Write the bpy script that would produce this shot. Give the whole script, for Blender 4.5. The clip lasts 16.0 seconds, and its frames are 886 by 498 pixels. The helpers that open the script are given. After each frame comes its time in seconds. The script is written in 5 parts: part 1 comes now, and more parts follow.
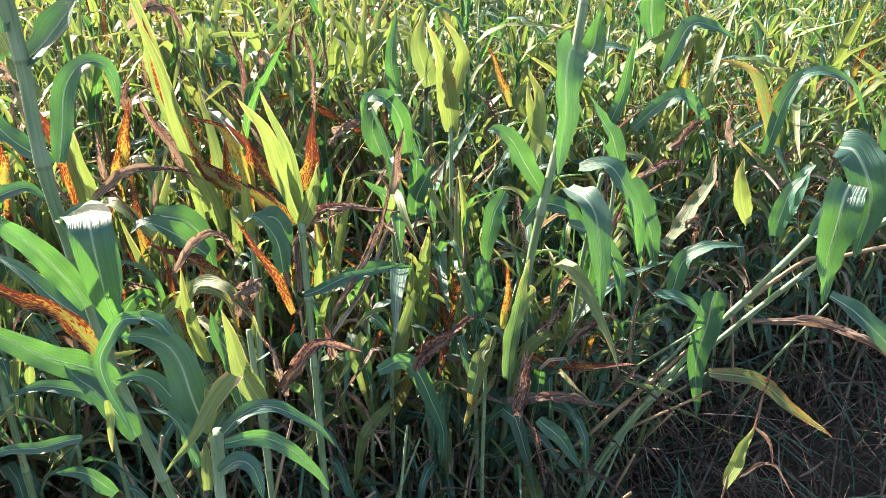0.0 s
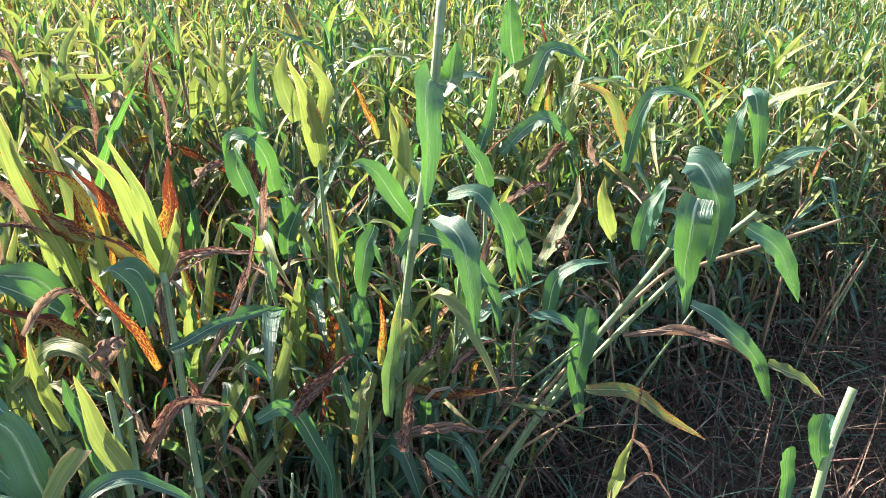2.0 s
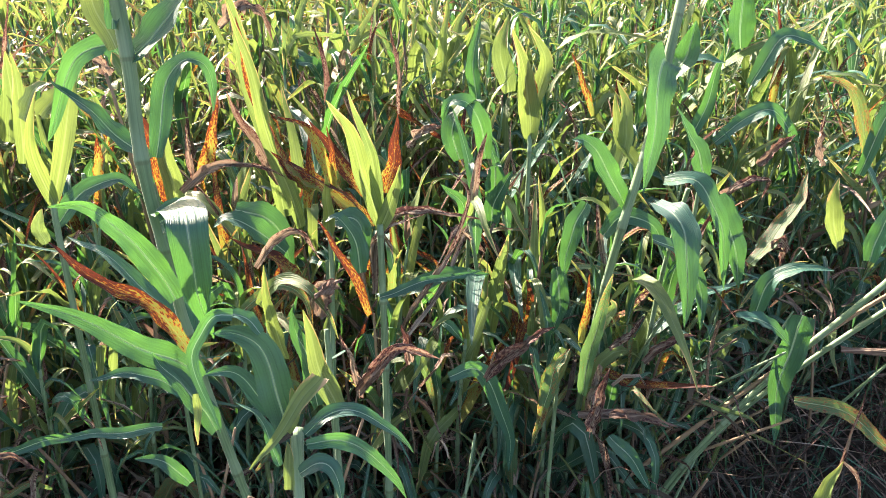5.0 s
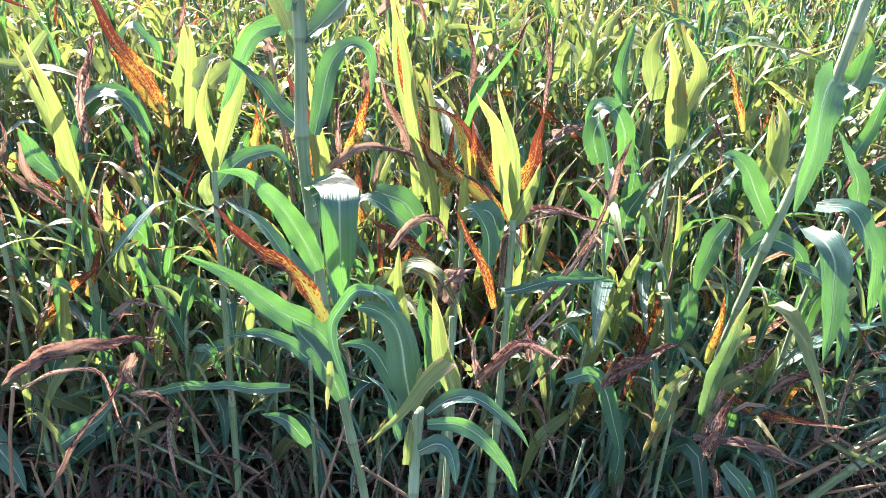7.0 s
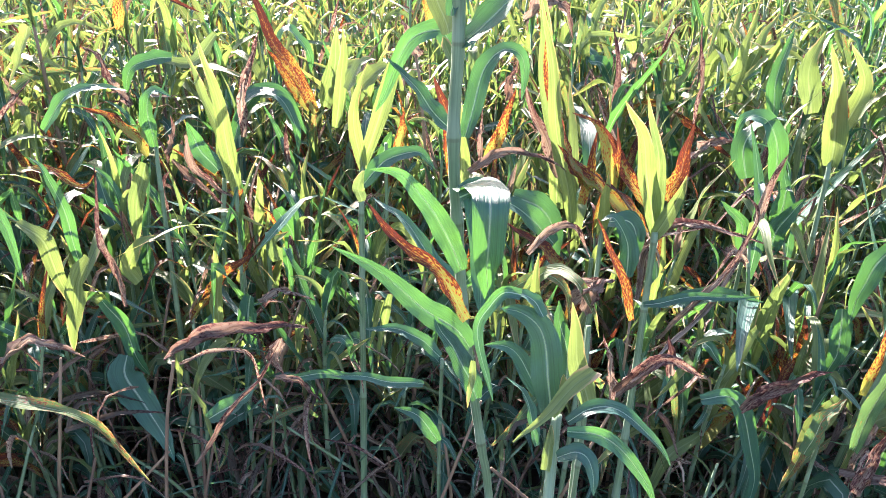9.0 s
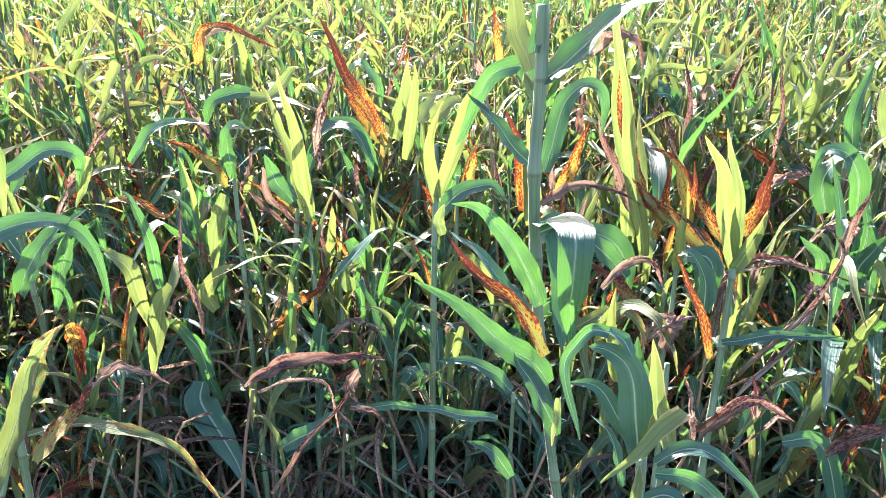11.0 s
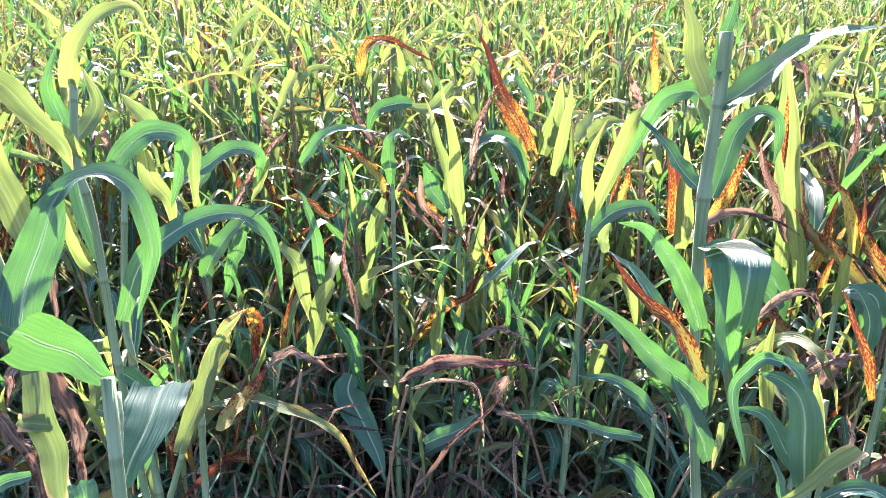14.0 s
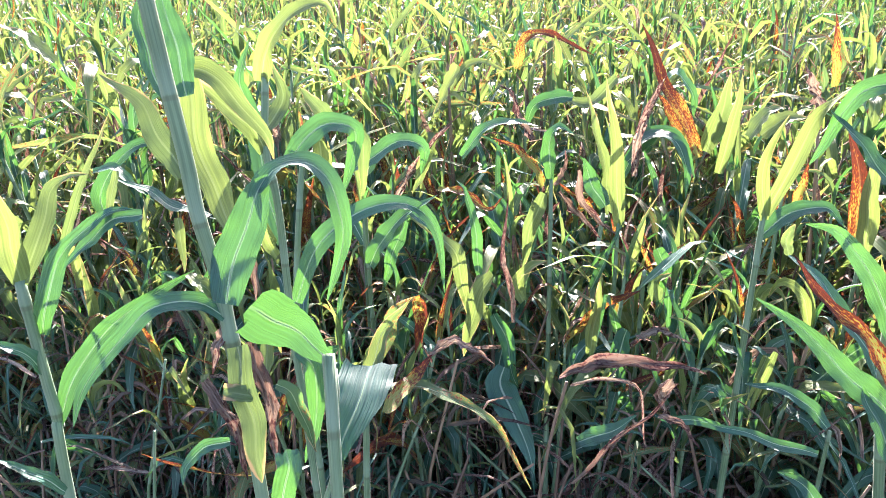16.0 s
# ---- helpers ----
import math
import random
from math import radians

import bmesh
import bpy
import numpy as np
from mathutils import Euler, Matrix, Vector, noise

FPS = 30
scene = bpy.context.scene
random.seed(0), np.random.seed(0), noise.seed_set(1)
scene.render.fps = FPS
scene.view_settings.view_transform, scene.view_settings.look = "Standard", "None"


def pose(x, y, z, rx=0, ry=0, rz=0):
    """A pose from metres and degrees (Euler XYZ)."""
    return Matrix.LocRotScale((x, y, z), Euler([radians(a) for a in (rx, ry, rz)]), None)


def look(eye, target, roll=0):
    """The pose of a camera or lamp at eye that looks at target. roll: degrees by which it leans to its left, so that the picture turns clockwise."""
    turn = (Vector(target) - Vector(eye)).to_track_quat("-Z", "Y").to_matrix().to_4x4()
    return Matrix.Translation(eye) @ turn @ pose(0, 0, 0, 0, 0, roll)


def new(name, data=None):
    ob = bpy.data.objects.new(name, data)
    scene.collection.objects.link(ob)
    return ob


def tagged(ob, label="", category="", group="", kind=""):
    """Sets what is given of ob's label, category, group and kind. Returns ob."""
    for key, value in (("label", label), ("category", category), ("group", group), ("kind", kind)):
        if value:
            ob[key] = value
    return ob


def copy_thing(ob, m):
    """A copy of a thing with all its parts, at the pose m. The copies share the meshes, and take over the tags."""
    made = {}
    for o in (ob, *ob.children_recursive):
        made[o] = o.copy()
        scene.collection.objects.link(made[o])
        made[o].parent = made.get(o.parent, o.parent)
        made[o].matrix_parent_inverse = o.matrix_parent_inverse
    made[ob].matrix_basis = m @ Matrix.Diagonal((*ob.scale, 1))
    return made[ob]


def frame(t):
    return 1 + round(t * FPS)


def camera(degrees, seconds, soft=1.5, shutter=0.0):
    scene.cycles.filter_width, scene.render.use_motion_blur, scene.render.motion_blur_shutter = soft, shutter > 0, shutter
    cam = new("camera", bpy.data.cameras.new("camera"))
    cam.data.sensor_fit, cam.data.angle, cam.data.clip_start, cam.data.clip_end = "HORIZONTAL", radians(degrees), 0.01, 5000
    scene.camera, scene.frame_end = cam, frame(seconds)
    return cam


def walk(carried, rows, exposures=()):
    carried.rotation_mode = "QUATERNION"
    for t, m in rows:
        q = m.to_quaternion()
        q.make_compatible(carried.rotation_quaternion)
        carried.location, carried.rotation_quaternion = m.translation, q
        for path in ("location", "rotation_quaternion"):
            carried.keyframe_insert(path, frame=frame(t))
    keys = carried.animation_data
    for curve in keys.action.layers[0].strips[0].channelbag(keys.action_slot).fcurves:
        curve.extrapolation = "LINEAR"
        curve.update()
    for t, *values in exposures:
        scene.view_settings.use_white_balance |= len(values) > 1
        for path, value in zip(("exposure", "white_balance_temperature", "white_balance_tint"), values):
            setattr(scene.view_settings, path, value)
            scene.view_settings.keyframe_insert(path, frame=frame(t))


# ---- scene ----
cam = camera(60.4, 16.0, soft=0.45)
PATH = [
    (0, (0.018, 0.053, 1.651), (0.002, 1.837, 0.748), 0.1),
    (0.5, (0.026, 0.051, 1.654), (0.07, 1.84, 0.762), 0.5),
    (1, (0.039, 0.055, 1.654), (0.167, 1.847, 0.775), 0.7),
    (1.5, (0.045, 0.061, 1.653), (0.227, 1.852, 0.782), 1.1),
    (2, (0.058, 0.074, 1.658), (0.328, 1.868, 0.816), -0.2),
    (2.5, (0.053, 0.074, 1.658), (0.314, 1.869, 0.817), -0.1),
    (3, (0.042, 0.074, 1.661), (0.262, 1.874, 0.818), -0.1),
    (3.5, (0.029, 0.07, 1.657), (0.173, 1.875, 0.807), 0.1),
    (4, (0.01, 0.07, 1.655), (0.072, 1.873, 0.791), 0.8),
    (4.5, (-0.012, 0.067, 1.654), (-0.076, 1.86, 0.769), 0.8),
    (4.7, (-0.017, 0.067, 1.653), (-0.126, 1.853, 0.761), 0.7),
    (6.8, (-0.046, 0.045, 1.663), (-0.489, 1.771, 0.755), 2.5),
    (7, (-0.048, 0.045, 1.66), (-0.517, 1.76, 0.743), 2.7),
    (7.5, (-0.056, 0.044, 1.659), (-0.597, 1.727, 0.725), 2.2),
    (8, (-0.064, 0.044, 1.659), (-0.678, 1.704, 0.729), 1.9),
    (8.5, (-0.072, 0.035, 1.661), (-0.757, 1.669, 0.734), 1.6),
    (9, (-0.085, 0.022, 1.659), (-0.842, 1.632, 0.746), 1.5),
    (9.5, (-0.103, 0.007, 1.659), (-0.928, 1.588, 0.753), 1.4),
    (10, (-0.107, -0.004, 1.669), (-0.986, 1.569, 0.802), 0.7),
    (10.2, (-0.113, 0.003, 1.669), (-0.996, 1.578, 0.809), 0.1),
    (12.5, (-0.131, -0.018, 1.679), (-1.04, 1.558, 0.85), 0.9),
    (13, (-0.128, -0.031, 1.687), (-1.033, 1.548, 0.857), 0.9),
    (13.5, (-0.157, -0.057, 1.687), (-1.138, 1.482, 0.868), 1.1),
    (14, (-0.171, -0.084, 1.686), (-1.316, 1.336, 0.866), 0.6),
    (14.5, (-0.173, -0.098, 1.693), (-1.392, 1.251, 0.86), -0.2),
    (15, (-0.186, -0.111, 1.694), (-1.462, 1.184, 0.861), -0.4),
    (15.5, (-0.202, -0.109, 1.677), (-1.534, 1.136, 0.855), -1.3),
    (16, (-0.213, -0.128, 1.685), (-1.602, 1.047, 0.856), -1.8),
]
walk(cam, [(t, look(eye, target, roll)) for t, eye, target, roll in PATH],
     exposures=((0, 2.44, 7700, 17), (4.7, 2.44, 7700, 17), (7, 2.80, 6850, 26), (12.5, 2.80, 6650, 27), (16, 2.82, 6600, 27)))

# world, sun and sky
SUN_AZ, SUN_EL = radians(47.0), radians(29.0)      # to the left of +y, above the horizon
SUN_DIR = Vector((-math.sin(SUN_AZ) * math.cos(SUN_EL), math.cos(SUN_AZ) * math.cos(SUN_EL), math.sin(SUN_EL)))
world = bpy.data.worlds.new("sky")
scene.world = world
world.use_nodes = True
wn = world.node_tree
sky = wn.nodes.new("ShaderNodeTexSky")
sky.sky_type = "NISHITA"
sky.sun_disc = False
sky.sun_elevation = SUN_EL
sky.sun_rotation = -SUN_AZ
sky.air_density, sky.dust_density = 1.0, 2.0
wn.nodes["Background"].inputs["Strength"].default_value = 0.092
wn.links.new(sky.outputs[0], wn.nodes["Background"].inputs["Color"])
sun = new("sun", bpy.data.lights.new("sun", "SUN"))
sun.data.energy, sun.data.angle, sun.data.color = 5.0, radians(0.55), (1.0, 0.94, 0.84)
sun.matrix_world = look(SUN_DIR * 50, (0, 0, 0))


# materials
def nodes_of(mat):
    mat.use_nodes = True
    nt = mat.node_tree
    nt.nodes.clear()
    return nt


def node(nt, kind, **inputs):
    n = nt.nodes.new(kind)
    for key, value in inputs.items():
        n.inputs[key.replace("_", " ")].default_value = value
    return n


def mix_colour(nt, factor, a, b, blend="MIX"):
    """Colour mix; a and b are sockets or RGB triples, factor a socket or number."""
    n = nt.nodes.new("ShaderNodeMix")
    n.data_type, n.blend_type = "RGBA", blend
    for slot, value in ((0, factor), (6, a), (7, b)):
        if isinstance(value, bpy.types.NodeSocket):
            nt.links.new(value, n.inputs[slot])
        else:
            n.inputs[slot].default_value = value if slot == 0 else (*value, 1)
    return n.outputs[2]


def maths(nt, operation, a, b=0.0):
    n = nt.nodes.new("ShaderNodeMath")
    n.operation = operation
    for slot, value in ((0, a), (1, b)):
        if isinstance(value, bpy.types.NodeSocket):
            nt.links.new(value, n.inputs[slot])
        else:
            n.inputs[slot].default_value = value
    return n.outputs[0]


def ramp(nt, value, low, high):
    n = nt.nodes.new("ShaderNodeMapRange")
    n.interpolation_type = "SMOOTHSTEP"
    n.inputs["From Min"].default_value, n.inputs["From Max"].default_value = low, high
    nt.links.new(value, n.inputs["Value"])
    return n.outputs["Result"]


def uv_noise(nt, layer, sx, sy, detail=3.0, shift=None):
    uv = nt.nodes.new("ShaderNodeUVMap")
    uv.uv_map = layer
    m = nt.nodes.new("ShaderNodeMapping")
    m.inputs["Scale"].default_value = (sx, sy, 1)
    nt.links.new(uv.outputs[0], m.inputs["Vector"])
    if shift is not None:
        c = nt.nodes.new("ShaderNodeCombineXYZ")
        nt.links.new(shift, c.inputs[0]), nt.links.new(shift, c.inputs[1])
        nt.links.new(c.outputs[0], m.inputs["Location"])
    n = nt.nodes.new("ShaderNodeTexNoise")
    n.inputs["Scale"].default_value, n.inputs["Detail"].default_value = 1.0, detail
    nt.links.new(m.outputs[0], n.inputs["Vector"])
    return n.outputs[0]


def leaf_material(name, young, old, rib, blotch=None, spots=0.0, edge=None, clear=0.5, rough=0.5, glow=(1.35, 1.2, 0.35), gloss=0.5, wax=0.1, ridge=0.002, grain=0.25, tip=0.10, ribbing=0.7):
    """A grass-like blade: soft pale midrib, fine veins along it, blotches of disease, dry edges, light shining through."""
    mat = bpy.data.materials.new(name)
    nt = nodes_of(mat)
    link = nt.links.new
    info = nt.nodes.new("ShaderNodeObjectInfo")
    isle = nt.nodes.new("ShaderNodeNewGeometry")
    rand = maths(nt, "FRACT", maths(nt, "ADD", info.outputs["Random"], isle.outputs["Random Per Island"]))
    other = maths(nt, "FRACT", maths(nt, "MULTIPLY", rand, 7.31))
    shift = maths(nt, "MULTIPLY", rand, 37.0)
    uv = nt.nodes.new("ShaderNodeUVMap")
    uv.uv_map = "norm"
    sep = nt.nodes.new("ShaderNodeSeparateXYZ")
    link(uv.outputs[0], sep.inputs[0])
    across = maths(nt, "ABSOLUTE", sep.outputs[0])
    along = sep.outputs[1]
    colour = mix_colour(nt, rand, young, old)
    patches = uv_noise(nt, "metre", 14, 9, 3, shift)
    colour = mix_colour(nt, maths(nt, "MULTIPLY", ramp(nt, patches, 0.4, 0.75), 0.45), colour, tuple(c * 1.35 for c in young))
    veins = uv_noise(nt, "metre", 520, 4, 2, shift)
    streaks = uv_noise(nt, "metre", 150, 3, 3, shift)
    fine = maths(nt, "ADD", maths(nt, "MULTIPLY", ramp(nt, veins, 0.38, 0.66), 0.6), maths(nt, "MULTIPLY", ramp(nt, streaks, 0.42, 0.66), 0.5))
    colour = mix_colour(nt, maths(nt, "MULTIPLY", fine, grain), colour, tuple(c * 0.5 for c in old))
    if edge is not None:
        dry = maths(nt, "ADD", maths(nt, "MULTIPLY", across, 0.34), maths(nt, "MULTIPLY", along, 0.42))
        dry = maths(nt, "ADD", dry, maths(nt, "MULTIPLY", uv_noise(nt, "metre", 40, 14, 5, shift), 0.62))
        colour = mix_colour(nt, ramp(nt, dry, 0.87, 0.99), colour, edge)
    if blotch is not None:
        n1 = uv_noise(nt, "metre", 430, 130, 4, shift)
        n2 = uv_noise(nt, "metre", 70, 14, 4, shift)
        m = maths(nt, "ADD", maths(nt, "MULTIPLY", n1, 0.66), maths(nt, "MULTIPLY", n2, 0.46))
        m = maths(nt, "ADD", m, maths(nt, "MULTIPLY", along, tip))
        m = maths(nt, "ADD", m, maths(nt, "MULTIPLY", across, 0.05))
        m = maths(nt, "ADD", m, maths(nt, "MULTIPLY", maths(nt, "SUBTRACT", other, 0.5), 0.12))
        colour = mix_colour(nt, ramp(nt, m, 0.76 - spots, 0.82 - spots), colour, blotch[0])
        colour = mix_colour(nt, ramp(nt, m, 0.80 - spots, 0.87 - spots), colour, blotch[1])
        colour = mix_colour(nt, maths(nt, "MULTIPLY", ramp(nt, m, 0.90 - spots, 1.0 - spots), 0.75), colour, tuple(c * 0.45 + 0.01 for c in blotch[1]))
    ribbed = maths(nt, "SUBTRACT", 1.0, ramp(nt, across, 0.045, 0.10))
    ribbed = maths(nt, "MULTIPLY", ribbed, maths(nt, "SUBTRACT", ribbing, maths(nt, "MULTIPLY", along, ribbing * 0.8)))
    lit = mix_colour(nt, 1.0, colour, glow, "MULTIPLY")
    lit = mix_colour(nt, maths(nt, "MULTIPLY", ribbed, 0.6), lit, tuple(a * b for a, b in zip(rib, (0.85, 0.95, 0.55))))
    colour = mix_colour(nt, ribbed, colour, rib)
    bsdf = node(nt, "ShaderNodeBsdfPrincipled", Roughness=rough)
    bsdf.inputs["Specular IOR Level"].default_value = gloss
    bsdf.inputs["Sheen Weight"].default_value, bsdf.inputs["Sheen Roughness"].default_value = wax, 0.4
    link(colour, bsdf.inputs["Base Color"])
    bump = node(nt, "ShaderNodeBump", Strength=0.6, Distance=ridge)
    link(fine, bump.inputs["Height"])
    link(bump.outputs[0], bsdf.inputs["Normal"])
    shine = nt.nodes.new("ShaderNodeBsdfTranslucent")
    link(lit, shine.inputs["Color"])
    both = nt.nodes.new("ShaderNodeMixShader")
    both.inputs[0].default_value = clear
    out = nt.nodes.new("ShaderNodeOutputMaterial")
    link(bsdf.outputs[0], both.inputs[1]), link(shine.outputs[0], both.inputs[2])
    link(both.outputs[0], out.inputs["Surface"])
    return mat


def plain_material(name, a, b, scale, rough=0.7, bump=0.4, stretch=(1, 1, 1)):
    mat = bpy.data.materials.new(name)
    nt = nodes_of(mat)
    link = nt.links.new
    co = nt.nodes.new("ShaderNodeTexCoord")
    mp = nt.nodes.new("ShaderNodeMapping")
    mp.inputs["Scale"].default_value = stretch
    link(co.outputs["Object"], mp.inputs["Vector"])
    big = node(nt, "ShaderNodeTexNoise", Scale=scale, Detail=5.0)
    fine = node(nt, "ShaderNodeTexNoise", Scale=scale * 9, Detail=4.0)
    link(mp.outputs[0], big.inputs["Vector"]), link(mp.outputs[0], fine.inputs["Vector"])
    info = nt.nodes.new("ShaderNodeObjectInfo")
    isle = nt.nodes.new("ShaderNodeNewGeometry")
    rand = maths(nt, "FRACT", maths(nt, "ADD", info.outputs["Random"], isle.outputs["Random Per Island"]))
    f = maths(nt, "ADD", maths(nt, "MULTIPLY", big.outputs[0], 0.6), maths(nt, "MULTIPLY", fine.outputs[0], 0.5))
    f = maths(nt, "ADD", f, maths(nt, "MULTIPLY", maths(nt, "SUBTRACT", rand, 0.5), 0.5))
    colour = mix_colour(nt, ramp(nt, f, 0.3, 0.8), a, b)
    bsdf = node(nt, "ShaderNodeBsdfPrincipled", Roughness=rough)
    link(colour, bsdf.inputs["Base Color"])
    bp = node(nt, "ShaderNodeBump", Strength=bump, Distance=0.01)
    link(fine.outputs[0], bp.inputs["Height"]), link(bp.outputs[0], bsdf.inputs["Normal"])
    out = nt.nodes.new("ShaderNodeOutputMaterial")
    link(bsdf.outputs[0], out.inputs["Surface"])
    return mat


GREEN = leaf_material("leaf_green", (0.036, 0.148, 0.116), (0.022, 0.098, 0.082), (0.42, 0.57, 0.48), glow=(2.7, 2.0, 0.36), clear=0.31, gloss=0.6, rough=0.47, wax=0.05, grain=0.42, ribbing=0.85)
LIME = leaf_material("leaf_yellow_green", (0.180, 0.254, 0.090), (0.105, 0.176, 0.076), (0.36, 0.44, 0.26), edge=(0.40, 0.29, 0.18), glow=(1.3, 1.28, 0.72), clear=0.38, gloss=0.5, rough=0.45, wax=0.05, ribbing=0.5, grain=0.5)
RUST = leaf_material("leaf_rust_spotted", (0.19, 0.25, 0.080), (0.27, 0.27, 0.075), (0.42, 0.38, 0.20),
                     blotch=((0.33, 0.115, 0.028), (0.105, 0.026, 0.022)), spots=0.165, tip=0.20, edge=(0.36, 0.21, 0.13), glow=(1.2, 1.08, 0.6), ridge=0.004, clear=0.38, gloss=0.3, ribbing=0.35, grain=0.45)
SCORCH = leaf_material("leaf_scorched", (0.070, 0.165, 0.090), (0.13, 0.18, 0.075), (0.38, 0.42, 0.27),
                       blotch=((0.28, 0.17, 0.08), (0.13, 0.052, 0.045)), spots=0.09, edge=(0.42, 0.31, 0.23), glow=(1.3, 1.25, 0.6), clear=0.42, gloss=0.4, grain=0.36)
DRY = leaf_material("leaf_dry", (0.43, 0.37, 0.31), (0.21, 0.14, 0.118), (0.46, 0.39, 0.32),
                    blotch=((0.19, 0.10, 0.09), (0.075, 0.036, 0.040)), spots=0.14, clear=0.26, rough=0.7, glow=(1.1, 0.97, 0.8), gloss=0.25, wax=0.05, ridge=0.006, grain=0.9, ribbing=0.3)
# old dry leaves low down, their colour darkened to carry the understory's shade
SHADED_LITTER = leaf_material("leaf_litter_shaded", (0.135, 0.122, 0.105), (0.048, 0.042, 0.037), (0.15, 0.12, 0.10), blotch=((0.045, 0.03, 0.026), (0.026, 0.017, 0.016)),
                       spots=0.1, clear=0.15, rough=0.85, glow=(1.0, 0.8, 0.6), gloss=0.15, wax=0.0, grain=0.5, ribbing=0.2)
RIB = leaf_material("midrib_pale", (0.40, 0.53, 0.43), (0.44, 0.57, 0.46), (0.44, 0.57, 0.46), glow=(1.4, 1.45, 0.9), clear=0.6)
LEAVES = (GREEN, LIME, RUST, SCORCH, DRY, SHADED_LITTER)


def stalk_material(name, dark, light, ring, bloom):
    """A jointed cane: streaks along it, a dark ring at every joint and a waxy bloom above the ring."""
    mat = bpy.data.materials.new(name)
    nt = nodes_of(mat)
    link = nt.links.new
    uv = nt.nodes.new("ShaderNodeUVMap")
    uv.uv_map = "metre"
    sep = nt.nodes.new("ShaderNodeSeparateXYZ")
    link(uv.outputs[0], sep.inputs[0])
    phase = maths(nt, "FRACT", maths(nt, "DIVIDE", sep.outputs[1], 0.15))
    streak = uv_noise(nt, "metre", 420, 5, 3)
    patch = uv_noise(nt, "metre", 40, 9, 3)
    f = maths(nt, "ADD", maths(nt, "MULTIPLY", streak, 0.6), maths(nt, "MULTIPLY", patch, 0.5))
    colour = mix_colour(nt, ramp(nt, f, 0.38, 0.72), dark, light)
    above = maths(nt, "MULTIPLY", ramp(nt, phase, 0.49, 0.53), maths(nt, "SUBTRACT", 1.0, ramp(nt, phase, 0.55, 0.95)))
    colour = mix_colour(nt, maths(nt, "MULTIPLY", above, 0.4), colour, bloom)
    band = maths(nt, "MULTIPLY", ramp(nt, phase, 0.455, 0.475), maths(nt, "SUBTRACT", 1.0, ramp(nt, phase, 0.495, 0.515)))
    colour = mix_colour(nt, maths(nt, "MULTIPLY", band, 0.45), colour, ring)
    bsdf = node(nt, "ShaderNodeBsdfPrincipled", Roughness=0.5)
    bsdf.inputs["Sheen Weight"].default_value = 0.15
    link(colour, bsdf.inputs["Base Color"])
    bp = node(nt, "ShaderNodeBump", Strength=0.5, Distance=0.002)
    link(streak, bp.inputs["Height"]), link(bp.outputs[0], bsdf.inputs["Normal"])
    out = nt.nodes.new("ShaderNodeOutputMaterial")
    link(bsdf.outputs[0], out.inputs["Surface"])
    return mat


STALK = stalk_material("stalk_green", (0.068, 0.140, 0.068), (0.15, 0.25, 0.13), (0.07, 0.08, 0.04), (0.22, 0.33, 0.24))
STALK_DRY = plain_material("stalk_dry", (0.11, 0.072, 0.05), (0.27, 0.19, 0.125), 14, 0.8, 0.3, (1, 1, 0.2))
SOIL = plain_material("soil", (0.022, 0.017, 0.014), (0.055, 0.044, 0.036), 3, 0.95, 0.9)
CANE = (STALK, STALK_DRY)

# ground: one sheet to the horizon, gently uneven near the crop
def ground_sheet():
    bm = bmesh.new()
    steps = [-3000, -600, -120, -30, -12] + [-8 + 0.25 * i for i in range(65)] + [12, 30, 120, 600, 3000]
    grid = [[bm.verts.new((x, y, 0.03 * noise.noise((x * 0.9, y * 0.9, 0)) + 0.012 * noise.noise((x * 4, y * 4, 3)))) for y in steps] for x in steps]
    for i in range(len(steps) - 1):
        for j in range(len(steps) - 1):
            bm.faces.new((grid[i][j], grid[i + 1][j], grid[i + 1][j + 1], grid[i][j + 1])).smooth = True
    me = bpy.data.meshes.new("ground")
    bm.to_mesh(me)
    me.materials.append(SOIL)
    return tagged(new("ground", me), "dark bare soil under the standing crop", "ground", kind="structure")


ground_sheet()


# blades and stalks as arrays: vertices, faces, two UV layers, material slot
class Piece:
    def __init__(self, v, f, n, m, slot):
        self.v, self.f, self.n, self.m, self.slot = np.asarray(v, float), f, np.asarray(n, float), np.asarray(m, float), slot


def unit(a):
    return a / np.maximum(np.linalg.norm(a, axis=-1, keepdims=True), 1e-9)


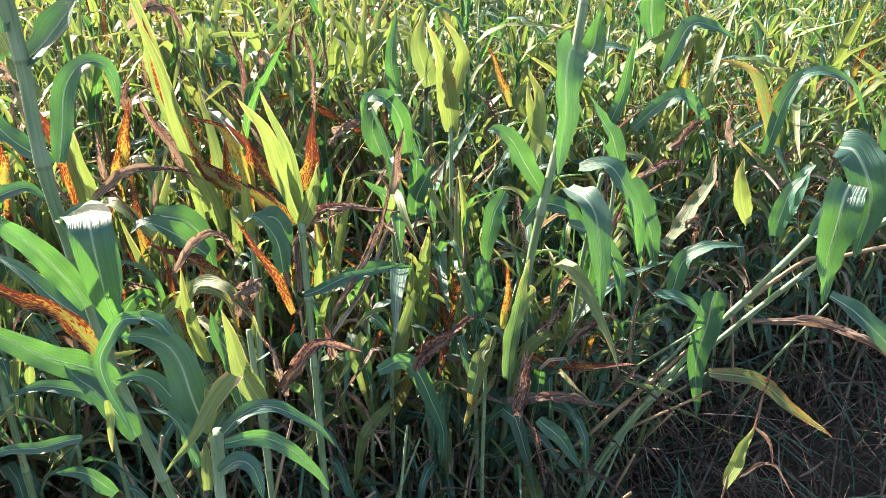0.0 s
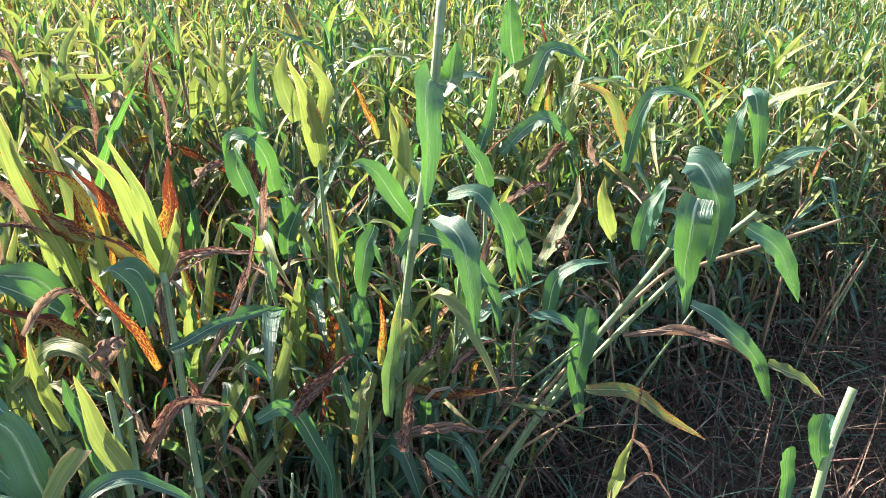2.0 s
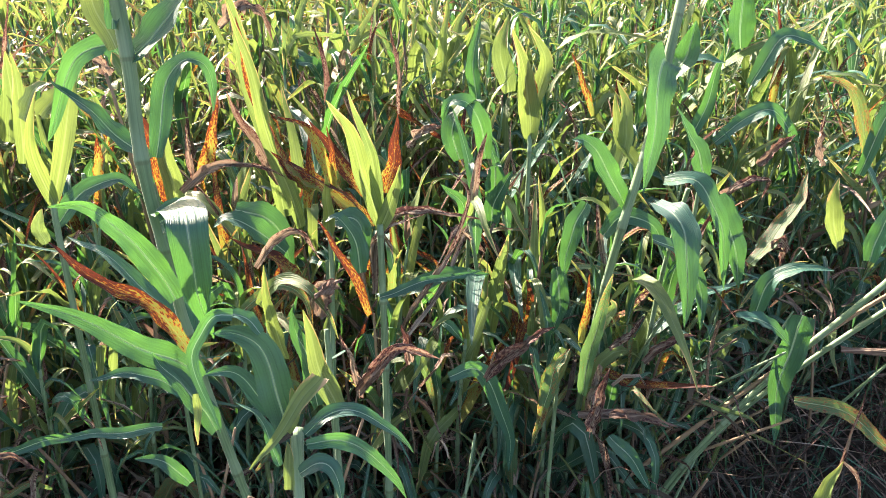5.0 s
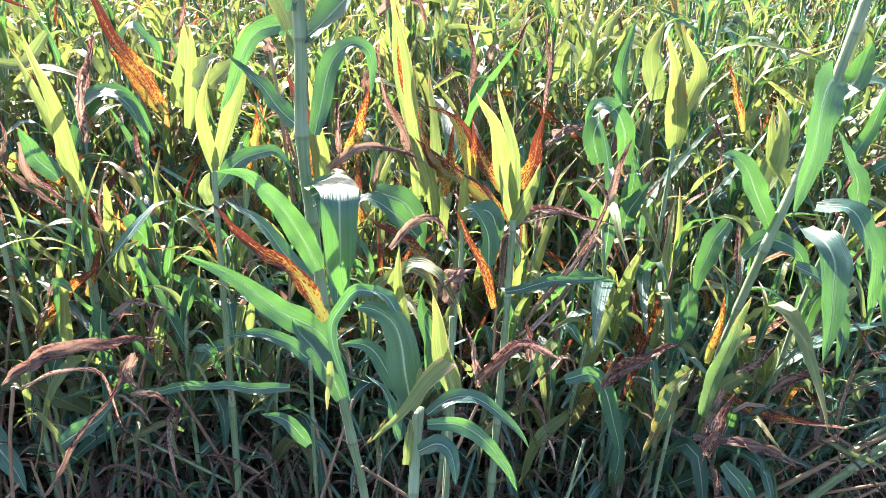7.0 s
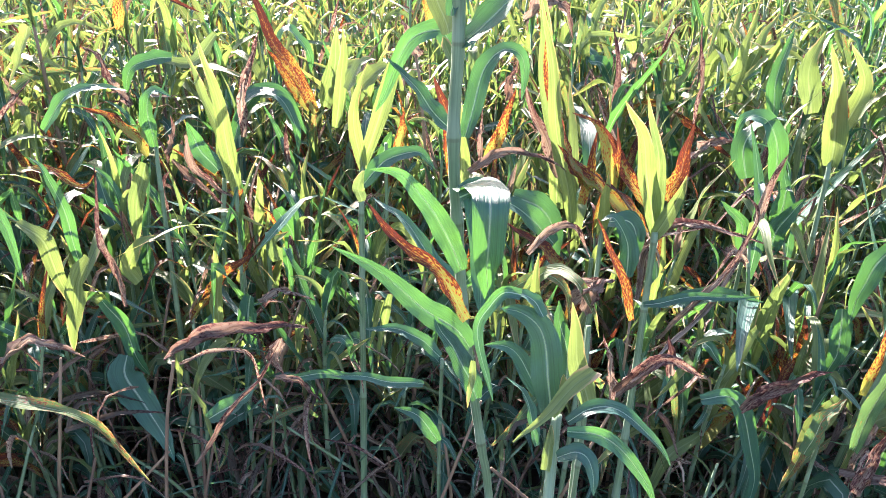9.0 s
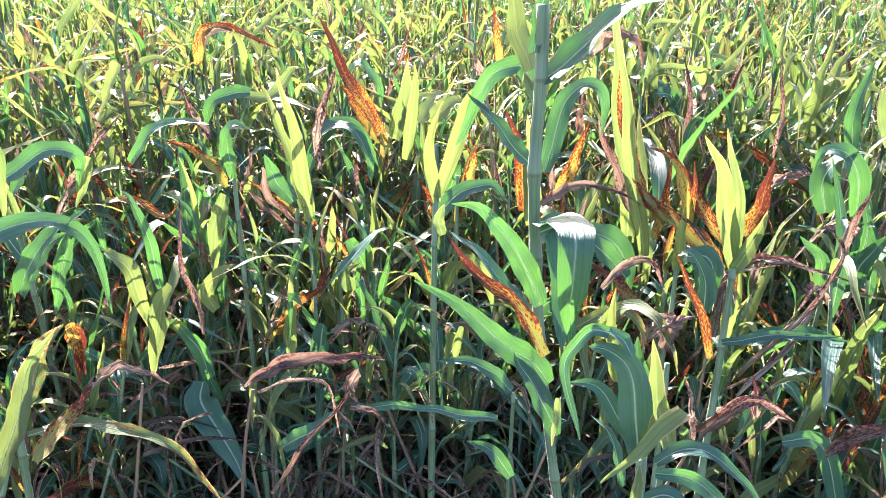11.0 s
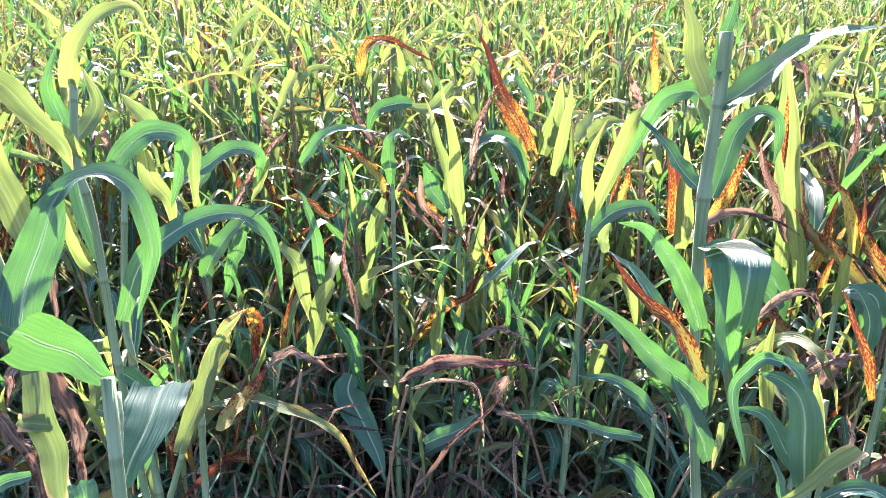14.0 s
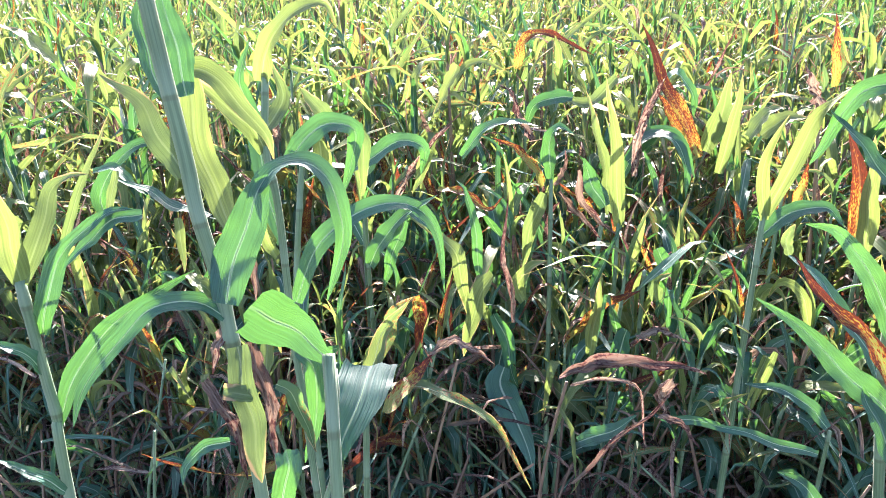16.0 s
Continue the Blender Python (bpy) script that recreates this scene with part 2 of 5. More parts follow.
def sweep(points, width, slot, rows=4, facing=None, twist=(0, 0), fold=0.25, wave=0.15, ripples=3.0, base=0.5, torn=0.0, seed=0, blunt=1.6):
    """A leaf blade along a line of points."""
    rng = np.random.default_rng(seed)
    p = np.asarray(points, float)
    k = len(p)
    t = unit(np.gradient(p, axis=0))
    if facing is None:
        h = p[-1] - p[0]
        h = np.array((h[0], h[1], 0.0)) if abs(h[0]) + abs(h[1]) > 1e-4 else np.array((1.0, 0, 0))
        side = np.tile(unit(np.cross(h, (0, 0, 1.0))), (k, 1))
    else:
        side = np.cross(t, np.asarray(facing, float))
    side = unit(side - t * np.sum(side * t, 1, keepdims=True))
    normal = unit(np.cross(side, t))
    v = np.linspace(0, 1, k)
    a = np.radians(twist[0] + (twist[1] - twist[0]) * v)[:, None]
    side, normal = side * np.cos(a) + normal * np.sin(a), normal * np.cos(a) - side * np.sin(a)
    half = 0.5 * width * (base + (1 - base) * np.clip(v / 0.28, 0, 1) ** 0.8) * (1 - v ** blunt) ** 0.9 + 0.0006
    if blunt >= 8:
        half = 0.5 * width * (base + (1 - base) * np.clip(v / 0.8, 0, 1)) * (1 - 0.12 * v ** 4)
    u = np.linspace(-1, 1, rows + 1)
    length = np.sum(np.linalg.norm(np.diff(p, axis=0), axis=1))
    phase = rng.uniform(0, 6.28, 2)
    off = np.zeros((k, rows + 1))
    for j, uu in enumerate(u):
        s = phase[0] if uu < 0 else phase[1]
        off[:, j] = fold * abs(uu) ** 1.3 + wave * uu * uu * np.sin(v * ripples * 6.28 + s)
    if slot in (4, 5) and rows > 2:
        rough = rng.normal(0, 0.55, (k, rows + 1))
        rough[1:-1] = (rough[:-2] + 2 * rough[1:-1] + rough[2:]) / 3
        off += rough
    edge = half[:, None] * u[None, :]
    if torn:
        edge = edge * np.where(np.abs(u)[None, :] > 0.9, 1 - torn * rng.random((k, rows + 1)), 1)
    verts = p[:, None] + side[:, None] * edge[..., None] + normal[:, None] * (off * half[:, None])[..., None]
    if blunt >= 8:
        verts[-1] += t[-1] * (rng.uniform(-0.5, 0.5, (rows + 1, 1)) + 0.5 * u[:, None]) * 0.16 * width
    w = rows + 1
    faces = [(i * w + j, i * w + j + 1, (i + 1) * w + j + 1, (i + 1) * w + j) for i in range(k - 1) for j in range(rows)]
    nuv = np.stack(np.broadcast_arrays(u[None, :], v[:, None]), -1).reshape(-1, 2)
    muv = np.stack(np.broadcast_arrays(u[None, :] * half[:, None], (v * length)[:, None]), -1).reshape(-1, 2) + rng.uniform(0, 5, 2)
    return Piece(verts.reshape(-1, 3), faces, nuv, muv, slot)


def tube(points, radii, slot, sides=7):
    """A round stalk along a line of points."""
    p = np.asarray(points, float)
    k = len(p)
    t = unit(np.gradient(p, axis=0))
    ref = np.array((0.31, 0.95, 0.05))
    x = unit(np.cross(t, ref))
    y = np.cross(t, x)
    ang = np.linspace(0, 2 * np.pi, sides, endpoint=False)
    r = np.asarray(radii, float)
    verts = p[:, None] + r[:, None, None] * (x[:, None] * np.cos(ang)[None, :, None] + y[:, None] * np.sin(ang)[None, :, None])
    faces = [(i * sides + j, i * sides + (j + 1) % sides, (i + 1) * sides + (j + 1) % sides, (i + 1) * sides + j) for i in range(k - 1) for j in range(sides)]
    faces.append(tuple(range((k - 1) * sides, k * sides)))
    run = np.concatenate(([0], np.cumsum(np.linalg.norm(np.diff(p, axis=0), axis=1))))
    m = np.stack(np.broadcast_arrays(np.abs(ang - np.pi)[None, :] * 0.008, run[:, None]), -1).reshape(-1, 2)
    return Piece(verts.reshape(-1, 3), faces, np.zeros((k * sides, 2)), m, slot)


def mesh_of(name, pieces, materials):
    """One mesh from pieces; each piece's slot picks its material."""
    v = np.concatenate([q.v for q in pieces])
    faces, slots, first = [], [], 0
    for q in pieces:
        faces += [tuple(i + first for i in f) for f in q.f]
        slots += [q.slot] * len(q.f)
        first += len(q.v)
    me = bpy.data.meshes.new(name)
    me.from_pydata(v.tolist(), [], faces)
    for m in materials:
        me.materials.append(m)
    me.polygons.foreach_set("material_index", slots)
    me.polygons.foreach_set("use_smooth", [True] * len(faces))
    loops = np.empty(len(me.loops), np.int32)
    me.loops.foreach_get("vertex_index", loops)
    for layer, data in (("norm", np.concatenate([q.n for q in pieces])), ("metre", np.concatenate([q.m for q in pieces]))):
        me.uv_layers.new(name=layer).data.foreach_set("uv", data[loops].ravel())
    me.update()
    return me


LOOKS = ("", "", "yellow leaf spotted rust-red", "green leaf scorched along its edges", "dry curled purple-brown leaf", "")


def part(name, piece, parent, label=""):
    """One mesh under a thing."""
    materials = LEAVES if name == "leaf" else (RIB,) if name == "midrib" else CANE
    single = Piece(piece.v, piece.f, piece.n, piece.m, 0)
    ob = new(name, mesh_of(name, [single], [materials[piece.slot]]))
    ob.parent = parent
    return tagged(ob, label)


def arch(start, azimuth, length, rise, droop, bend=0.45, spread=0.35, steps=10, sway=0.0):
    """The midline of a leaf that leaves the stalk rising and bends over."""
    v = (np.arange(steps) + 0.5) / steps
    s = np.clip((v - bend + spread) / (2 * spread), 0, 1)
    s = s * s * (3 - 2 * s)
    el = np.radians(rise + (droop - rise) * s)
    az = azimuth + sway * v
    d = np.stack((np.cos(el) * np.cos(az), np.cos(el) * np.sin(az), np.sin(el)), -1) * (length / steps)
    return np.concatenate(([start], np.asarray(start) + np.cumsum(d, 0)))


def plant_pieces(seed, height, lod=0, sick=0.3):
    """A sorghum plant: jointed stalk, leaves in two ranks, dry ones below, a rolled young leaf on top."""
    rng = np.random.default_rng(seed)
    steps, rows, sides = ((11, 4, 7), (8, 2, 5), (6, 2, 4))[lod]
    lean = rng.normal(0, 0.07, 2)
    bow = rng.normal(0, 0.05, 2)

    def axis(s):
        return np.array((lean[0] * s * height + bow[0] * s * s, lean[1] * s * height + bow[1] * s * s, s * height))

    joints = 7
    zs, rs = [], []
    for i in range(joints):
        for a, swell in ((0.0, 1.0), (0.06, 1.22), (0.14, 1.0)) if lod == 0 else ((0.0, 1.0),):
            zs.append((i + a) / joints)
            rs.append(0.0085 * (1 - 0.45 * (i + a) / joints) * swell)
    zs.append(1.0), rs.append(0.004)
    cane = tube([axis(s) for s in zs], rs, 0 if rng.random() > 0.2 else 1, sides)
    blades = []
    plane = rng.uniform(0, 6.28)
    count = 11
    for i in range(count):
        s = 0.12 + 0.86 * i / (count - 1)
        az = plane + np.pi * (i % 2) + rng.normal(0, 0.6)
        low = s < 0.5
        r = rng.random()
        if low:
            slot = 4 if r < 0.42 else 3 if r < 0.58 else 0
        else:
            slot = 2 if r < sick * (0.30 if lod == 0 else 0.2) else 3 if r < sick * 0.6 else 4 if r < sick else 1 if r < sick + (0.36 if lod == 0 else 0.42) else 0
        size = rng.uniform(0.65, 1.2) * (0.75 + 0.45 * math.sin(3.0 * s))
        length, width = 0.43 * size * min(1, height), (0.046, 0.038, 0.030)[lod] * size * rng.uniform(0.7, 1.1)
        if slot == 4:
            width *= rng.uniform(0.3, 0.6)
        habit = rng.random()
        bend, spread = rng.uniform(0.25, 0.6), rng.uniform(0.1, 0.32)
        if low:
            rise, droop = rng.uniform(10, 65), rng.uniform(-98, -55)
        elif habit < 0.30:
            rise, droop = rng.uniform(62, 86), rng.uniform(15, 75)
        elif habit < 0.70:
            rise, droop = rng.uniform(38, 76), rng.uniform(-80, -5)
        elif habit < 0.88:
            rise, droop, bend, spread = rng.uniform(45, 80), rng.uniform(-98, -50), rng.uniform(0.3, 0.65), 0.05
        else:
            rise, droop, bend = rng.uniform(0, 50), rng.uniform(-95, -70), 0.3
        if slot == 2 and rng.random() < 0.6:
            droop = rng.uniform(20, 70)
        line = arch(axis(s), az, length, rise, droop, bend, spread, steps, rng.normal(0, 0.6))
        blades.append(sweep(line, width, slot, rows, None, (rng.normal(0, 12), rng.normal(0, 60)), rng.uniform(0.1, 0.45), rng.uniform(0.15, 0.4) if slot != 4 else 0.6, rng.uniform(1.5, 4.5),
                            torn=0.35 if slot == 4 else 0.12 if slot in (2, 3) else 0.0, seed=seed * 31 + i))
    for i in range(2):
        line = arch(axis(0.97), plane + np.pi * i, rng.uniform(0.14, 0.30), 84, rng.uniform(-50, 70), 0.6, 0.35, steps)
        blades.append(sweep(line, 0.026, int(rng.choice((0, 1, 4, 2), p=(0.34, 0.50, 0.10, 0.06))), rows, None, (0, 20), 0.7, 0.05, seed=seed * 31 + 20 + i))
    for i in range(5):
        s = rng.uniform(0.25, 0.95)
        line = arch(axis(s), rng.uniform(0, 6.28), rng.uniform(0.12, 0.34), rng.uniform(5, 85), rng.uniform(-98, 10), rng.uniform(0.2, 0.6), rng.uniform(0.05, 0.3), steps, rng.normal(0, 0.8))
        blades.append(sweep(line, rng.uniform(0.006, 0.014), int(rng.choice((0, 1, 4), p=(0.15, 0.4, 0.45))), 2, None, (rng.normal(0, 30), rng.normal(0, 90)), 0.5, 0.3, seed=seed * 31 + 25 + i))
    return cane, blades


def moved(q, turn, at, size):
    c, s = math.cos(turn), math.sin(turn)
    m = np.array(((c, -s, 0), (s, c, 0), (0, 0, 1))) * size
    return Piece(q.v @ m.T + np.asarray(at), q.f, q.n, q.m + np.array((at[0] * 7.3, at[1] * 5.1)), q.slot)


# the crop: the edge runs before the camera and bends back on the left
EDGE = [(-4.6, -1.4), (-1.75, 0.35), (-1.2, 1.15), (-0.5, 1.45), (0.3, 1.58), (0.72, 2.05), (1.6, 2.4), (2.6, 2.65), (5.5, 3.2)]


def inside(x, y):
    """Metres behind the crop's edge."""
    best, sign = 9e9, 1
    for (ax, ay), (bx, by) in zip(EDGE, EDGE[1:]):
        dx, dy = bx - ax, by - ay
        f = min(1, max(0, ((x - ax) * dx + (y - ay) * dy) / (dx * dx + dy * dy)))
        d = math.hypot(x - ax - f * dx, y - ay - f * dy)
        if d < best:
            best, sign = d, 1 if dx * (y - ay) - dy * (x - ax) > 0 else -1
    return best * sign


def healthy(x):
    """Share of healthy plants: the disease is worst on the left."""
    return min(0.9, max(0.12, 0.55 + 0.7 * x))


def crop():
    rng = np.random.default_rng(5)
    spots = []
    for pitch, first, last in ((0.110, 0.0, 2.9), (0.127, 2.9, 7.0), (0.17, 7.0, 10.5)):
        reach = int(10.6 / pitch)
        for i in range(-reach, reach):
            for j in range(-reach // 4, reach):
                x, y = (i + rng.uniform(-0.48, 0.48)) * pitch, (j + rng.uniform(-0.48, 0.48)) * pitch
                d = inside(x, y)
                az = math.atan2(-x, y)
                r = math.hypot(x, y)
                bare = math.hypot((x + 1.2) / 0.55, (y - 4.75) / 0.75) < 1 and rng.random() < 0.8
                if 0 < d and not bare and first <= r < last and -0.95 < az < 1.65:
                    spots.append((r, x, y, d))
    spots.sort()
    near, far = spots[:280], spots[280:]
    kinds = []
    for k in range(24):
        root = new("sorghum_plant")
        root.empty_display_size = 0.1
        cane, blades = plant_pieces(100 + k, rng.uniform(0.75, 1.1), 0, 0.12 if k < 9 else 0.42)
        part("stalk", cane, root)
        for b in blades:
            part("leaf", b, root, LOOKS[b.slot])
        tagged(root, "green sorghum plant with drooping leaves, dry brown ones low down" if k < 9 else "yellowing sorghum plant with rust-spotted and dry brown leaves", "crop plant", "sorghum plants at the field's edge")
        kinds.append(root)
    for n, (r, x, y, d) in enumerate(near):
        m = pose(x, y, 0, rng.normal(0, 4), rng.normal(0, 4), rng.uniform(0, 360)) @ Matrix.Scale(rng.uniform(0.85, 1.1) * min(1, 0.82 + 0.3 * d), 4)
        if n < len(kinds):
            kinds[n].matrix_basis = m
        else:
            copy_thing(kinds[rng.integers(9) if rng.random() < healthy(x) else rng.integers(9, 24)], m)
    fine = [plant_pieces(400 + k, rng.uniform(0.75, 1.1), 0, 0.1 if k < 9 else 0.42) for k in range(24)]
    mid = [plant_pieces(200 + k, rng.uniform(0.8, 1.15), 1, 0.12 if k < 9 else 0.44) for k in range(24)]
    low = [plant_pieces(300 + k, rng.uniform(0.8, 1.15), 2, 0.2 if k < 9 else 0.42) for k in range(24)]
    leaves, canes = [], []
    for r, x, y, d in far:
        cane, blades = (fine if r < 2.6 else mid if r < 4.2 else low)[rng.integers(9) if rng.random() < healthy(x) else rng.integers(9, 24)]
        turn, size = rng.uniform(0, 6.28), rng.uniform(0.75, 1.12) * min(1, 0.82 + 0.3 * d) * (1 if r < 2.9 else 0.93)
        at = (x, y, 0)
        canes.append(moved(cane, turn, at, size))
        leaves += [moved(b, turn, at, size) for b in blades]
    tagged(new("crop_leaves", mesh_of("crop_leaves", leaves, LEAVES)), "dense green and yellowing sorghum leaves across the field", "crop", kind="stuff")
    tagged(new("crop_stalks", mesh_of("crop_stalks", canes, CANE)), "thin jointed sorghum stalks standing through the field", "crop", kind="stuff")


crop()


def undergrowth():
    """Thin tillers, weeds and dry trash between the stalks; slot 5 is the trash coloured as if shaded."""
    rng = np.random.default_rng(9)
    blades, straws = [], []
    while len(blades) < 5200:
        x, y = rng.uniform(-3.2, 2.6), rng.uniform(-0.4, 3.8)
        d = inside(x, y)
        if not -0.75 < d < 1.5 or math.hypot(x + 0.1, y) < 1.05:
            continue
        if x > 0.55 and d < 0.3 and rng.random() < 0.6:
            continue
        tall = rng.random() < 0.5
        z = rng.uniform(0, 0.2) if tall else rng.uniform(0, 0.08)
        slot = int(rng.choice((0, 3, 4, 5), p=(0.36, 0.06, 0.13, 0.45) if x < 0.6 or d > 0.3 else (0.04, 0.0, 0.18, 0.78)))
        reach = rng.uniform(0.18, 0.42) if slot < 4 else rng.uniform(0.12, 0.34)
        line = arch((x, y, z), rng.uniform(0, 6.28), reach, rng.uniform(30, 88) if x < 0.6 or d > 0 else rng.uniform(0, 60), rng.uniform(-80, 50), rng.uniform(0.4, 0.8), 0.35, 6, rng.normal(0, 0.5))
        blades.append(sweep(line, rng.uniform(0.005, 0.018) * (1 if x < 0.6 else 0.6), slot, 2, None, (0, rng.normal(0, 60)), 0.3, 0.1, seed=4000 + len(blades)))
        if d > -0.2 and rng.random() < 0.14:
            lean = rng.normal(0, 0.16, 2)
            h = rng.uniform(0.3, 0.75)
            pts = [(x, y, 0), (x + lean[0] * 0.4, y + lean[1] * 0.4, h * 0.5), (x + lean[0], y + lean[1], h)]
            straws.append(tube(pts, (0.005, 0.0045, 0.003), int(rng.random() < 0.65), 5))
    while len(blades) < 8600:
        x, y = rng.uniform(-3.0, 2.4), rng.uniform(-0.2, 3.4)
        d = inside(x, y)
        if not -0.15 < d < 0.9:
            continue
        z = rng.uniform(0.12, 0.62)
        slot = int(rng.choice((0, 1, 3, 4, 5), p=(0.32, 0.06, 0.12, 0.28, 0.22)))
        line = arch((x, y, z), rng.uniform(0, 6.28), rng.uniform(0.1, 0.32), rng.uniform(-20, 85), rng.uniform(-95, 10), rng.uniform(0.2, 0.6), 0.25, 6, rng.normal(0, 0.9))
        blades.append(sweep(line, rng.uniform(0.006, 0.017), slot, 2, None, (rng.normal(0, 40), rng.normal(0, 90)), 0.6, 0.4, 4.0, torn=0.2, seed=4000 + len(blades)))
    while len(blades) < 10900:
        x, y = rng.uniform(0.35, 2.3), rng.uniform(1.0, 2.9)
        d = inside(x, y)
        if not -1.0 < d < 0.55:
            continue
        upright = rng.random() < 0.3
        z = rng.uniform(0.0, 0.05) if upright else rng.uniform(0.005, 0.2 if d > -0.5 else 0.07)
        rise = rng.uniform(35, 85) if upright else rng.uniform(-12, 22)
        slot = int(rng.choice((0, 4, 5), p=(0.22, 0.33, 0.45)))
        line = arch((x, y, z), rng.uniform(0, 6.28), rng.uniform(0.2, 0.6), rise, rise - rng.uniform(0, 60 if upright else 15), 0.6, 0.3, 6, rng.normal(0, 0.4))
        line[:, 2] = np.maximum(line[:, 2], 0.012)
        blades.append(sweep(line, rng.uniform(0.003, 0.008), slot, 2, None, (rng.normal(0, 40), rng.normal(0, 60)), 0.6, 0.2, 3.0, seed=4000 + len(blades)))
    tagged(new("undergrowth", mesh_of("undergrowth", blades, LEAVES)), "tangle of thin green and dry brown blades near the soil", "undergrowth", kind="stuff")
    tagged(new("thin_stalks", mesh_of("thin_stalks", straws, CANE)), "thin green and dry stalks crowded under the leaves", "stalks", kind="stuff")


undergrowth()


# the plants that stand out at the field's edge, one by one
def through_points(points, steps):
    """A smooth line through a few points."""
    p = np.asarray(points, float)
    if len(p) == 2:
        p = np.stack((p[0], p.mean(0), p[1]))
    q = np.concatenate(([2 * p[0] - p[1]], p, [2 * p[-1] - p[-2]]))
    gap = np.concatenate(([0], np.cumsum(np.linalg.norm(np.diff(p, axis=0), axis=1) ** 0.5)))
    res = []
    for s in np.linspace(0, gap[-1] * 0.99999, steps):
        i = int(np.searchsorted(gap, s, side="right") - 1)
        f = (s - gap[i]) / (gap[i + 1] - gap[i])
        a, b, c, d = q[i:i + 4]
        res.append(0.5 * (2 * b + (c - a) * f + (2 * a - 5 * b + 4 * c - d) * f * f + (3 * b - a - 3 * c + d) * f ** 3))
    return np.array(res)


serial = [0]


def hero_plant(label, at):
    root = new("sorghum_plant")
    root.empty_display_size = 0.1
    root.location = (*at, 0)
    return tagged(root, label, "crop plant", "sorghum plants at the field's edge")


def cane(plant, *spec):
    """A jointed stalk from the ground up; points, thickness below and above, 1 when dry."""
    points = [s for s in spec if isinstance(s, tuple)]
    r0, r1, *dry = [s for s in spec if not isinstance(s, tuple)]
    line = through_points(points, 40)
    run = np.concatenate(([0], np.cumsum(np.linalg.norm(np.diff(line, axis=0), axis=1))))
    f = run / run[-1]
    phase = (run % 0.15) / 0.15
    swell = 1 + 0.22 * np.exp(-((phase - 0.5) / 0.05) ** 2) + 0.10 * np.clip(phase - 0.5, 0, 1)
    return part("stalk", tube(line, (r0 + (r1 - r0) * f) * swell, dry[0] if dry else 0, 10), plant)


def blade(plant, slot, width, facing, *points, twist=None, fold=0.3, wave=0.16, ripples=4.0, base=0.5, torn=0.0, blunt=None):
    serial[0] += 1
    steps = 10 + 2 * len(points)
    rng = np.random.default_rng(serial[0])
    if slot < 2:
        width *= 1.15
    if blunt is None:
        blunt = 2.3 if slot == 0 else 1.7
    if twist is None:
        twist = rng.normal(0, 18, 2)
    if slot == 4:
        fold, wave, ripples, torn = rng.uniform(0.2, 0.7), 0.55, rng.uniform(3, 6), 0.4
    elif slot in (2, 3):
        wave, torn = 0.25, 0.15
    line = through_points(points, steps)
    run = np.linspace(0, 1, steps)[:, None]
    bend = np.cross(line[-1] - line[0], facing)
    line = line + bend * 0.02 * np.sin(run * rng.uniform(6, 12) + rng.uniform(0, 6)) * run * (1 - run) * 4
    leaf = part("leaf", sweep(line, width, slot, 6, facing, twist, fold, wave, ripples, base, torn, 900 + serial[0], blunt), plant, LOOKS[slot])
    if slot in (0, 3) and width > 0.02:
        part("midrib", tube(line[:-1], np.linspace(0.0007, 0.0003, steps - 1) * min(1.2, width / 0.045), 0, 5), leaf, "pale raised midrib")
    return leaf


plant = hero_plant("tall green sorghum plant with broad folded leaves at the field edge", (-0.384, 1.040))
cane(plant, (0.000, 0.000, 0.000), (-0.080, 0.031, 0.539), (-0.104, 0.041, 0.641), (-0.127, 0.040, 0.769), (-0.153, 0.036, 0.937), (-0.179, 0.055, 1.101), (-0.186, 0.048, 1.205), (-0.194, 0.059, 1.297), (-0.200, 0.080, 1.382), (-0.205, 0.088, 1.466), (-0.208, 0.090, 1.515), 0.0070, 0.0105)
blade(plant, 0, 0.052, (0.21, -0.51, 0.83), (-0.159, 0.014, 1.174), (-0.132, 0.019, 1.188), (-0.115, 0.008, 1.182), (-0.103, -0.019, 1.152), (-0.089, -0.050, 1.110), (-0.075, -0.080, 1.074), (-0.065, -0.105, 1.047), base=0.75, blunt=2.6, twist=(0, 6), fold=0.1, wave=0.08)
blade(plant, 0, 0.038, (0.26, -0.48, 0.83), (-0.142, -0.010, 1.055), (-0.162, -0.008, 1.099), (-0.189, -0.007, 1.147), (-0.222, -0.015, 1.183), (-0.255, -0.027, 1.212), (-0.287, -0.051, 1.220), wave=0.32, ripples=5, twist=(0, 55), blunt=1.7)
blade(plant, 0, 0.041, (0.27, -0.48, 0.83), (-0.100, -0.056, 0.943), (-0.123, -0.066, 0.977), (-0.162, -0.083, 1.011), (-0.197, -0.097, 1.047), (-0.236, -0.114, 1.079), (-0.304, -0.140, 1.118), wave=0.3, ripples=5, twist=(5, 30), blunt=1.8)
blade(plant, 0, 0.033, (0.24, -0.50, 0.83), (-0.066, -0.101, 0.882), (-0.091, -0.097, 0.936), (-0.125, -0.101, 0.983), (-0.143, -0.104, 1.021), wave=0.2)
blade(plant, 0, 0.034, (0.26, -0.48, 0.83), (-0.195, 0.077, 1.248), (-0.237, 0.089, 1.278), (-0.286, 0.100, 1.313), (-0.347, 0.111, 1.357), wave=0.22)
blade(plant, 0, 0.032, (0.26, -0.48, 0.83), (-0.229, 0.145, 1.349), (-0.263, 0.163, 1.396), (-0.286, 0.163, 1.401), (-0.316, 0.148, 1.386), (-0.332, 0.126, 1.349), (-0.344, 0.097, 1.296), (-0.354, 0.083, 1.268), wave=0.15)
